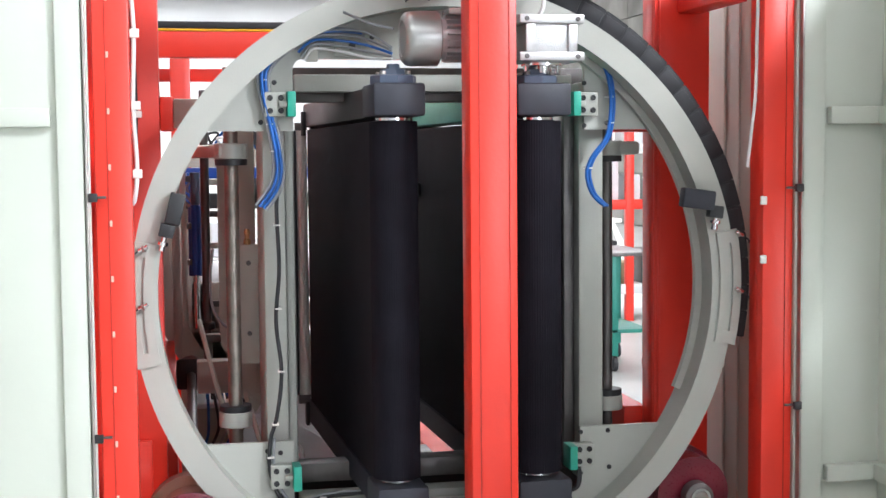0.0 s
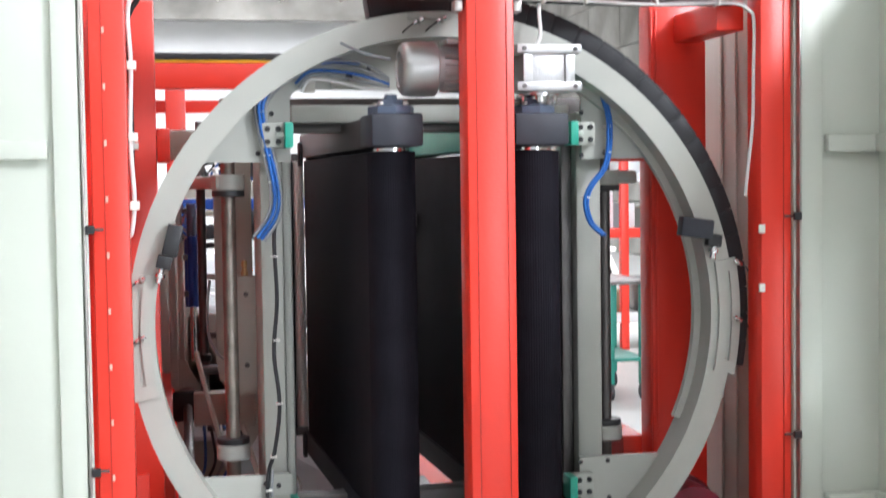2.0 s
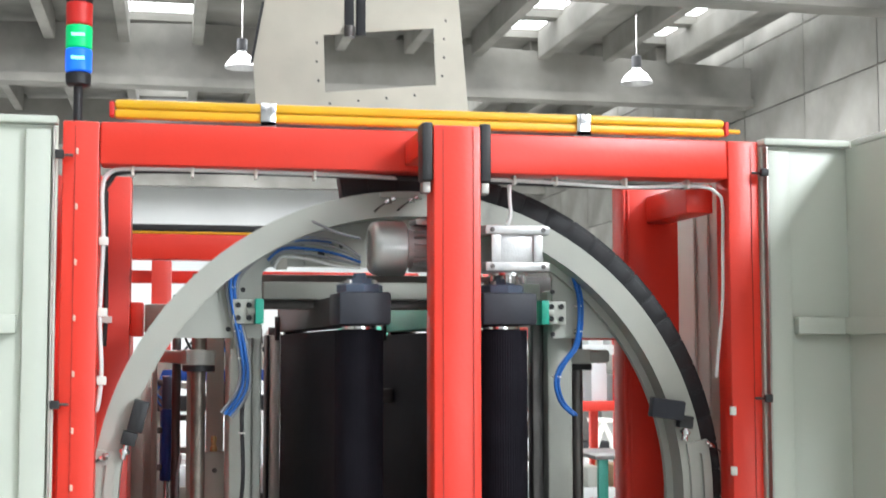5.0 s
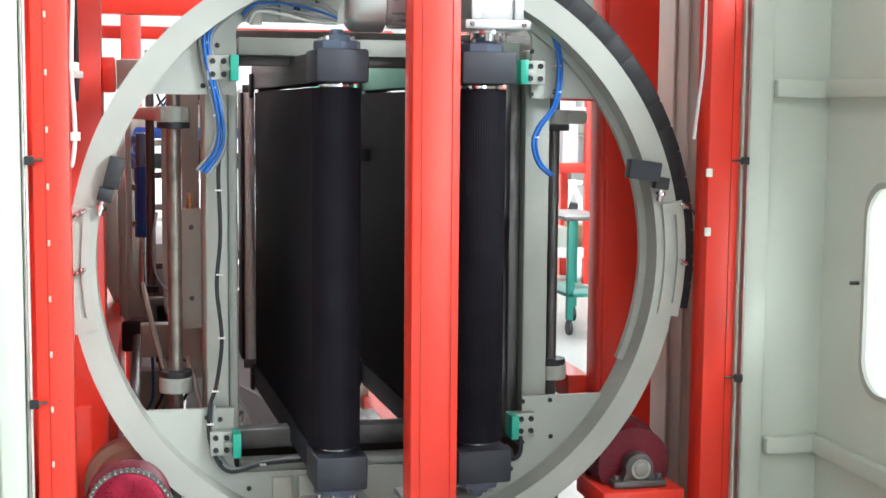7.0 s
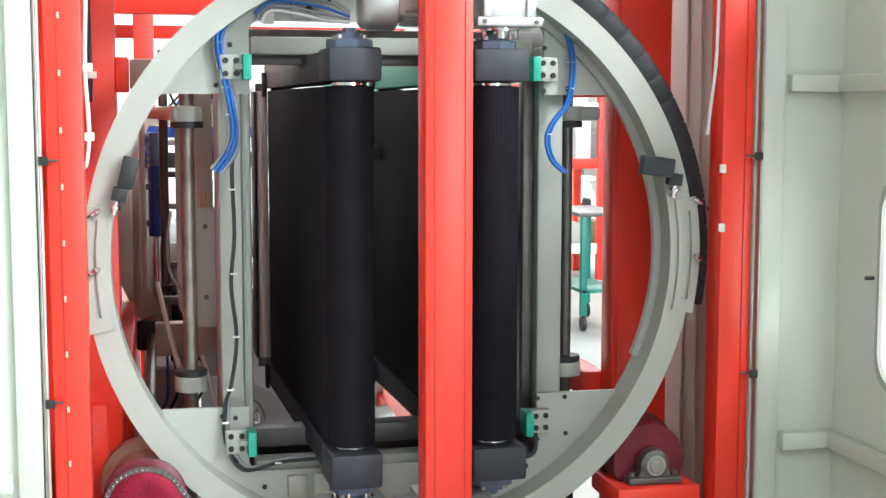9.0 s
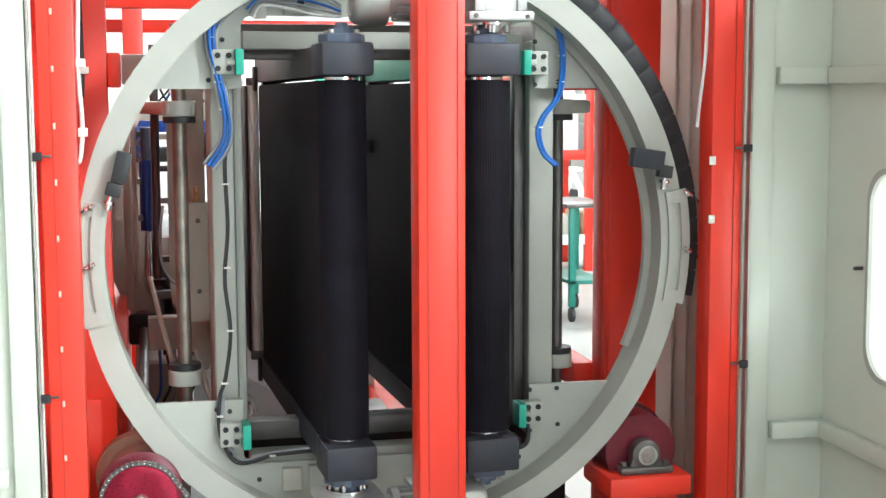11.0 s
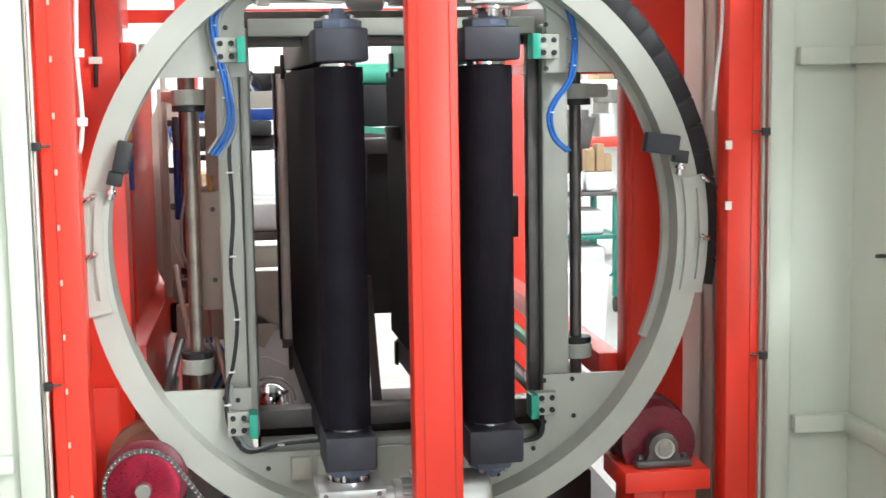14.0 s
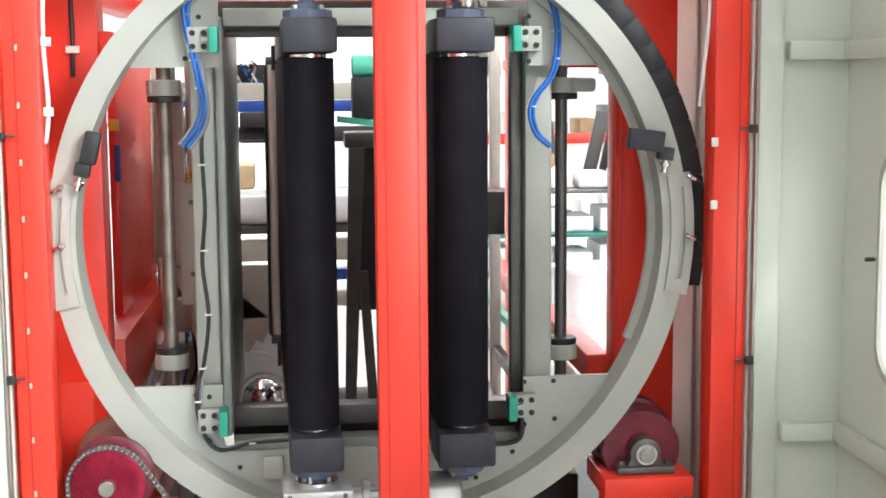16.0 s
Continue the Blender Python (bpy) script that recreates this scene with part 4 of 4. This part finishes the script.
cable("cable", "white cable clipped along the red frame", [(0.86, 3.93, 2.252), (0.695, 3.92, 2.256), (0.327, 3.92, 2.26), (0.083, 3.915, 2.259), (0.02, 3.91, 2.245), (0.0, 3.905, 2.195), (0.005, 3.90, 2.048), (-0.001, 3.90, 1.847), (0.006, 3.90, 1.68), (-0.002, 3.90, 1.59), (-0.012, 3.91, 1.575)], 0.0065, CABLE_W)
cable("cable", "black cable tied under the red crossbeam", [(0.0, 3.94, 2.19), (0.02, 3.935, 2.225), (0.067, 3.93, 2.252), (0.329, 3.93, 2.258), (0.699, 3.93, 2.255), (1.046, 3.93, 2.25), (1.495, 3.93, 2.242), (1.80, 3.93, 2.248)], 0.008, CABLE_B)
cable("cable", "white cable clipped along the red frame", [(1.02, 3.91, 2.254), (1.304, 3.91, 2.247), (1.539, 3.91, 2.238), (1.78, 3.91, 2.246), (1.845, 3.905, 2.225), (1.86, 3.9, 2.186), (1.858, 3.9, 2.045), (1.855, 3.9, 1.888), (1.842, 3.9, 1.767), (1.834, 3.91, 1.66)], 0.0055, CABLE_W)
for x in (0.083, 0.25, 0.43, 0.6, 1.2, 1.33, 1.55, 1.75):
    solo("cable_tie", box(x - 0.004, x + 0.004, 3.90, 3.945, 2.238, 2.27, 0.001), WHITE, "small white cable tie", "cable tie", "cable ties")
for z in (2.05, 1.85, 1.66):
    solo("cable_tie", box(-0.0065, 0.02, 3.888, 3.905, z - 0.012, z + 0.012, 0.002), WHITE, "white adhesive cable clip", "cable clip", "cable clips")
cable("cable", "black cable end hanging on the red column", [(-0.012, 4.412, 2.25), (-0.010, 4.412, 2.05), (-0.007, 4.411, 1.87), (-0.010, 4.412, 1.757)], 0.007, CABLE_B)
solo("cable_tie", box(-0.028, 0.012, 4.400, 4.4195, 1.83, 1.852, 0.002), WHITE, "white adhesive cable clip", "cable clip", "cable clips")
solo("drip_sheet", slab([(0.36, 0.362), (0.36, 0.60), (0.505, 0.605), (0.60, 0.56), (0.80, 0.435), (0.80, 0.345)], 5.76, 5.775), WRAP, "pale folded sheet-metal plate standing behind the head", "plate", smooth=False)
# Black tube laid along the plate's inner edge to make that edge dark.
cable("cable", "black tube darkening the plate edge beside the lower clamp", [(1.340, 4.065, 0.73), (1.342, 4.06, 0.68), (1.330, 4.06, 0.652), (1.295, 4.065, 0.641), (1.26, 4.07, 0.640)], 0.0075, CABLE_B)
cable("cable", "white wires hanging at the drum's top", [(1.19, 3.93, 2.24), (1.185, 3.91, 2.2), (1.18, 3.88, 2.14), (1.165, 3.87, 2.11)], 0.006, CABLE_W)
cable("cable", "thin grey cable from the drum motor", [(0.72, 3.8, 2.06), (0.66, 3.85, 2.08), (0.60, 3.95, 2.12)], 0.004, CABLE_G)

# Mat spread past its real corner to darken the floor beneath the machine.
solo("floor_mat", box(-0.15, 1.95, 4.15, 6.3, 0.001, 0.02, 0.004), RUBBER, "black rubber mat widened to darken the floor under the machine", "mat")

# ---- machine parts behind the drum ----
infeed = thing("infeed_unit", "beige machine unit with blue crossbars and brushes", "machine")
for z0, z1, m, lab in ((1.655, 1.735, GREY_WARM, ""), (1.60, 1.652, BLUEBAR, "blue painted crossbar"), (1.46, 1.53, RUBBER, "black brush strip"), (0.806, 0.858, BLUEBAR, "blue painted crossbar"), (0.90, 1.0, GREY_WARM, ""), (0.68, 0.75, GREY_WARM, ""), (1.03, 1.07, STEEL_DARK, "")):
    part("crossbar", box(0.12, 1.30, 6.45, 6.55, z0, z1, 0.004), m, infeed, lab)
part("brush", box(0.40, 0.56, 6.38, 6.448, 1.53, 1.60, 0.01), RUBBER, infeed, "black bristle brush")
part("brush", box(0.40, 0.56, 6.38, 6.448, 1.46, 1.48, 0.01), RUBBER, infeed, "black bristle brush")
for x in (0.15, 1.25):
    part("leg", box(x - 0.03, x + 0.03, 6.56, 6.64, 0.0, 1.74, 0.004), GREY_WARM, infeed)
part("roller", rod((0.18, 6.50, 1.14), (1.22, 6.50, 1.14), 0.07, 28), WRAP, infeed, "white roller")
rr = random.Random(21)
for k in range(12):
    x = 0.30 + 0.03 * k
    part("wire", sweep([(x, 6.46, 1.736), (x + rr.uniform(-.05, .05), 6.42, 1.77 + rr.uniform(0, .05)), (x + rr.uniform(-.06, .06), 6.44, 1.78 + rr.uniform(0, .06)), (x + rr.uniform(-.08, .08), 6.48, 1.737)], 0.006, 6), (RUBBER, HOSE, CABLE_W, CABLE_B)[k % 4], infeed)
part("valve_block", box(0.34, 0.62, 6.50, 6.55, 1.7355, 1.82, 0.006), RUBBER, infeed, "black valve block")
tank = thing("air_cylinder", "dark blue pneumatic cylinder with wire loops above", "cylinder")
part("barrel", rod((0.19, 5.62, 1.22), (0.19, 5.62, 1.50), 0.03), BLUEBAR, tank)
part("head", box(0.155, 0.225, 5.585, 5.655, 1.5005, 1.64, 0.006), STEEL, tank)
part("rod_end", rod((0.19, 5.62, 1.0), (0.19, 5.62, 1.2195), 0.012), CHROME, tank)
for k in range(7):
    rr = random.Random(k)
    part("wire_loop", sweep([(0.16 + 0.01 * k, 5.57, 1.64), (0.15 + rr.uniform(-.02, .04), 5.56, 1.58), (0.17 + rr.uniform(-.02, .04), 5.55, 1.53), (0.19 + rr.uniform(-.02, .04), 5.57, 1.50)], 0.004, 6), HOSE, tank)
head = thing("suction_head", "chromed round machine head behind the belts", "machine head")
part("dome", turned((0.512, 5.56, 0.40), (0, 0, 1), [(0, 0.086), (0.055, 0.086), (0.09, 0.078), (0.115, 0.058), (0.132, 0.03), (0.136, 0.01)], 36), CHROME, head)
part("guard_ring", annulus(0.512, 0.445, 0.098, 0.107, 5.60, 5.62, 0, 180, 40), STEEL, head, "thin bright guard ring")
for k in range(7):
    a = radians(200 + 23 * k)
    part("screw", bolt((0.512 + 0.07 * math.cos(a), 5.56 + 0.07 * math.sin(a), 0.492), 0.008, 0.014, (0, 0, 1)), STEEL_DARK, head)
part("flange", rod((0.512, 5.56, 0.36), (0.512, 5.56, 0.3995), 0.11, 32), ALU, head)
part("stem", rod((0.512, 5.56, 0.0), (0.512, 5.56, 0.3595), 0.05), STEEL, head)
tray = solo("sheet_tray", slab([(0.36, 0.34), (1.2, 0.30), (1.2, 0.32), (0.36, 0.36)], 5.7, 6.4), WRAP, "pale sheet-metal tray under the drum", "tray", smooth=False)
mat_ = thing("cable_tray", "black tray with loose cables on the floor", "cable tray")
part("tray", box(1.15, 1.60, 4.46, 5.3, 0.0, 0.42, 0.01), RUBBER, mat_)
rr = random.Random(9)
for k in range(14):
    x, y = rr.uniform(1.2, 1.5), rr.uniform(4.5, 5.1)
    part("wire", sweep([(x, y, 0.425), (x + rr.uniform(-.1, .1), y + rr.uniform(0, .12), 0.44 + rr.uniform(0, .03)), (x + rr.uniform(-.15, .15), y + rr.uniform(.1, .2), 0.43)], 0.004, 6), (CABLE_W, HOSE, CABLE_B, CABLE_G)[k % 4], mat_)
cab = thing("switch_cabinet", "low pale grey cabinet with hoses behind the drum", "cabinet")
part("body", box(0.16, 0.33, 5.45, 5.75, 0.0, 0.70, 0.006), GREY, cab)
part("lid", box(0.15, 0.34, 5.44, 5.76, 0.7005, 0.72, 0.004), WRAP, cab)
for k in range(5):
    part("hose", sweep([(0.2 + 0.03 * k, 5.43, 0.55), (0.22 + 0.04 * k, 5.38, 0.62 + 0.02 * k), (0.22 + 0.02 * k, 5.42, 0.78), (0.22 + 0.02 * k, 5.5, 0.73)], 0.006, 8), (HOSE, CABLE_B, CABLE_G)[k % 3], cab)
arm = thing("lifting_arm", "dark steel lifting arm with green rails", "arm")
part("leg", slab([(0.845, 0.40), (0.89, 0.40), (0.94, 1.47), (0.875, 1.47)], 5.60, 5.66), STEEL_DARK, arm, smooth=False)
part("leg", slab([(0.945, 0.40), (0.985, 0.40), (0.95, 0.95), (0.91, 0.95)], 5.67, 5.72), STEEL_DARK, arm, smooth=False)
part("web", slab([(0.90, 0.78), (1.06, 0.78), (1.06, 1.47), (0.92, 1.47)], 5.73, 5.80), RUBBER, arm, smooth=False)
part("head", box(0.86, 1.2, 5.60, 5.85, 1.4705, 1.53, 0.005), STEEL_DARK, arm)
part("rail", slab([(0.83, 1.575), (0.97, 1.555), (1.2, 1.5305), (1.2, 1.556), (0.97, 1.58), (0.83, 1.60)], 5.62, 5.66), GREEN, arm, "green rail", smooth=False)
part("pad", box(0.895, 1.2, 5.67, 5.85, 1.581, 1.755, 0.006), RUBBER, arm)
part("rail", turned((0.895, 5.74, 1.80), (1, 0, 0), [(0, 0.038), (0.006, 0.045), (0.31, 0.045)], 28), GREEN, arm, "green tube")
part("foot", box(0.80, 1.2, 5.70, 5.95, 0.0, 0.3995, 0.005), STEEL_DARK, arm)

# ---- far background seen through the drum ----


def trolley(x0, x1, y, label, shelves):
    t = thing("trolley", label, "trolley", "workshop trolleys")
    for x in (x0, x1 - 0.05):
        for dy in (0, 0.7):
            part("leg", box(x, x + 0.05, y + dy, y + dy + 0.05, 0.12, 0.90, 0.004), TROLLEY, t)
            part("castor", rod((x + 0.01, y + dy + 0.025, 0.06), (x + 0.04, y + dy + 0.025, 0.06), 0.06), RUBBER, t)
    for z in shelves:
        part("shelf", box(x0, x1, y, y + 0.75, z, z + 0.03, 0.004), TROLLEY, t)
    part("top", box(x0 - 0.03, x1 + 0.03, y - 0.01, y + 0.77, 0.9005, 0.932, 0.004), STEEL_DARK, t, "dark steel top")
    return t


trolley(1.95, 3.22, 10.0, "teal-legged workshop trolley loaded with white parcels", (0.28, 0.57))
trolley(3.43, 3.74, 10.0, "narrow teal-legged trolley with a dark top", (0.30,))
rr = random.Random(5)
for k in range(8):
    z = (0.311, 0.601)[k % 2]
    x, w, h = 2.02 + 0.29 * (k // 2), rr.uniform(0.22, 0.27), rr.uniform(0.12, 0.2)
    solo("parcel", box(x, x + w, 10.08, 10.08 + rr.uniform(0.35, 0.55), z, z + h, 0.02), WRAP, "white foil-wrapped parcel lying on the trolley", "parcel", "parcels")
for x, w, h in ((2.02, 0.30, 0.11), (2.35, 0.33, 0.16), (2.71, 0.24, 0.13), (2.965, 0.22, 0.15)):
    solo("parcel", box(x, x + w, 10.04, 10.26, 0.9325, 0.9325 + h, 0.03), WRAP, "white foil-wrapped bundle on the trolley top", "parcel", "parcels")
for x, y, z, w, h in ((2.97, 10.06, 1.083, 0.07, 0.17), (3.05, 10.05, 1.083, 0.06, 0.21), (3.115, 10.07, 1.083, 0.06, 0.13), (2.40, 10.07, 1.093, 0.14, 0.10)):
    solo("carton", box(x, x + w, y, y + 0.12, z, z + h, 0.006), CARD, "small brown cardboard carton on a white bundle", "carton", "cartons")
for x, lean, w in ((2.80, 13, 0.10), (2.925, 12, 0.085), (2.60, -9, 0.05)):
    q = box(0, w, 0, 0.035, 0, 0.56, 0.005)
    q.transform(Matrix.Translation((x, 10.36, 0.935 + max(0, w * math.sin(radians(lean))))) @ Matrix.Rotation(radians(lean), 4, "Y"))
    solo("plank", q, BEAMDARK, "dark grey plank leaning upright on the trolley", "plank", "leaning planks")
shelf = thing("storage_rack", "tall red storage rack filled with boxes and panels", "rack")
for x in (2.2, 4.58, 6.4):
    for y in (13.0, 13.8):
        part("upright", box(x, x + 0.08, y, y + 0.08, 0, 2.2, 0.004), RED, shelf)
for z in (0.3, 1.16, 1.72):
    part("shelf_board", box(2.2, 6.48, 13.085, 13.79, z, z + 0.05, 0.004), WHITEWALL, shelf)
    part("shelf_beam", box(2.285, 6.395, 13.02, 13.08, z - 0.03, z + 0.07, 0.004), RED if z == 1.16 else WHITEWALL, shelf)
for k in range(48):
    z = (0.352, 1.212, 1.772)[k % 3]
    x, w, h = 2.32 + 0.25 * (k // 3) + rr.uniform(0, 0.05), rr.uniform(0.10, 0.18), rr.uniform(0.12, 0.42)
    m = (WRAP, WHITEWALL, STEEL_DARK, GREY, WRAP, WHITEWALL, CARD)[k % 7]
    lab = {CARD: "brown cardboard box", WRAP: "white wrapped box", WHITEWALL: "white panel", STEEL_DARK: "dark steel panel", GREY: "grey painted panel"}[m] + " stored on the rack"
    solo("storage_box", box(x, x + w, 13.12, 13.12 + rr.uniform(0.3, 0.6), z, z + h, 0.012), m, lab, "box", "rack load")
floor_unit = thing("floor_machine", "dark workshop machine with grey louvres on the hall floor", "machine")
part("base", box(6.55, 7.25, 21.2, 21.9, 0.0, 0.25, 0.02), RUBBER, floor_unit)
part("body", box(6.62, 7.15, 21.25, 21.85, 0.2505, 0.78, 0.04), STEEL_DARK, floor_unit)
for z in (0.82, 0.88, 0.94, 1.0):
    part("louvre", box(6.7, 7.4, 21.3, 21.8, z, z + 0.035, 0.004), GREY, floor_unit, "grey louvre")
part("column", box(6.72, 6.82, 21.5, 21.6, 0.7805, 1.05, 0.004), STEEL_DARK, floor_unit)
bench = thing("work_bench", "white work bench with a dark frame far behind the machine", "bench")
part("top", box(-2.2, 1.2, 10.5, 11.4, 0.86, 0.92, 0.005), WHITEWALL, bench)
for x in (-2.1, 1.05):
    for y in (10.55, 11.3):
        part("leg", box(x, x + 0.06, y, y + 0.06, 0, 0.86, 0.003), STEEL_DARK, bench)
for k in range(8):
    x = -1.9 + 0.38 * k
    solo("parcel", box(x, x + rr.uniform(0.2, 0.34), 10.6, 11.0, 0.922, 0.922 + rr.uniform(0.15, 0.5), 0.012), (WRAP, WHITEWALL, CARD)[k % 3], ("white foil-wrapped parcel", "white box", "brown cardboard box")[k % 3] + " on the far bench", "parcel", "parcels")
bin_ = thing("bin", "pale plastic bin standing on the floor", "bin")
part("body", turned((2.35, 7.9, 0.0), (0, 0, 1), [(0, 0.17), (0.01, 0.18), (0.62, 0.22)], 24), WRAP, bin_)
part("lip", annulus(0, 0, 0.215, 0.235, -0.015, 0.015, seg=32), WRAP, bin_)
bin_.children[1].matrix_basis = pose(2.35, 7.9, 0.635, 90, 0, 0)

stand = thing("trestle", "white folding trestle on the hall floor", "trestle")
for a, b in (((6.75, 20.0, 0.62), (6.55, 20.0, 0.0)), ((6.75, 20.0, 0.62), (7.05, 20.0, 0.0)), ((6.75, 20.3, 0.62), (6.6, 20.3, 0.0))):
    part("leg", rod(b, a, 0.045, 10), WHITE, stand)
part("top", box(6.6, 6.9, 19.95, 20.35, 0.621, 0.68, 0.01), WHITE, stand)

# ---- plate hanging from the crane sling ----
hung = thing("hung_plate", "beige sheet-steel guard plate with a window, hanging from slings", "steel plate")
hp = bmesh.new()
oz = [(0.62, 2.96), (0.60, 3.24), (0.665, 3.6), (1.685, 3.68), (1.745, 2.99)]
iz = [(0.975, 3.09), (0.965, 3.395), (1.557, 3.46), (1.567, 3.15)]
pairs = ([0, 2, 3, 4], [0, 1, 2, 3])
for y in (6.98, 7.0):
    O = [hp.verts.new((x, y, z)) for x, z in oz]
    I = [hp.verts.new((x, y, z)) for x, z in iz]
    hp.faces.new((O[0], O[1], O[2], I[1], I[0]))
    hp.faces.new((O[2], O[3], I[2], I[1]))
    hp.faces.new((O[3], O[4], I[3], I[2]))
    hp.faces.new((O[4], O[0], I[0], I[3]))
hp.verts.ensure_lookup_table()
for a, n in ((0, 5), (5, 4)):
    for i in range(n):
        j = (i + 1) % n
        hp.faces.new((hp.verts[a + i], hp.verts[a + j], hp.verts[9 + a + j], hp.verts[9 + a + i]))
part("plate", hp, PLATEMAT, hung, smooth=False)
for dx in (0.0, 0.062):
    part("sling", box(1.075 + dx, 1.125 + dx, 6.972, 6.978, 3.40, 7.298, 0.002), CHAINMAT, hung, "black webbing sling")
part("shackle", rod((1.10, 6.955, 3.38), (1.10, 6.955, 3.44), 0.03, 16), STEEL_DARK, hung)
part("edge_strip", slab([(0.585, 3.23), (0.598, 3.23), (0.655, 3.55), (0.64, 3.55)], 6.96, 7.0), RUBBER, hung, smooth=False)
for x, z in ((1.6, 3.2), (1.61, 3.3), (1.61, 3.4), (1.62, 3.5), (0.94, 3.15), (0.93, 3.25), (0.93, 3.35), (1.0, 3.03), (1.15, 3.05), (1.3, 3.07), (1.45, 3.09)):
    part("screw", bolt((x, 6.9795, z), 0.007, 0.003), STEEL_DARK, hung)
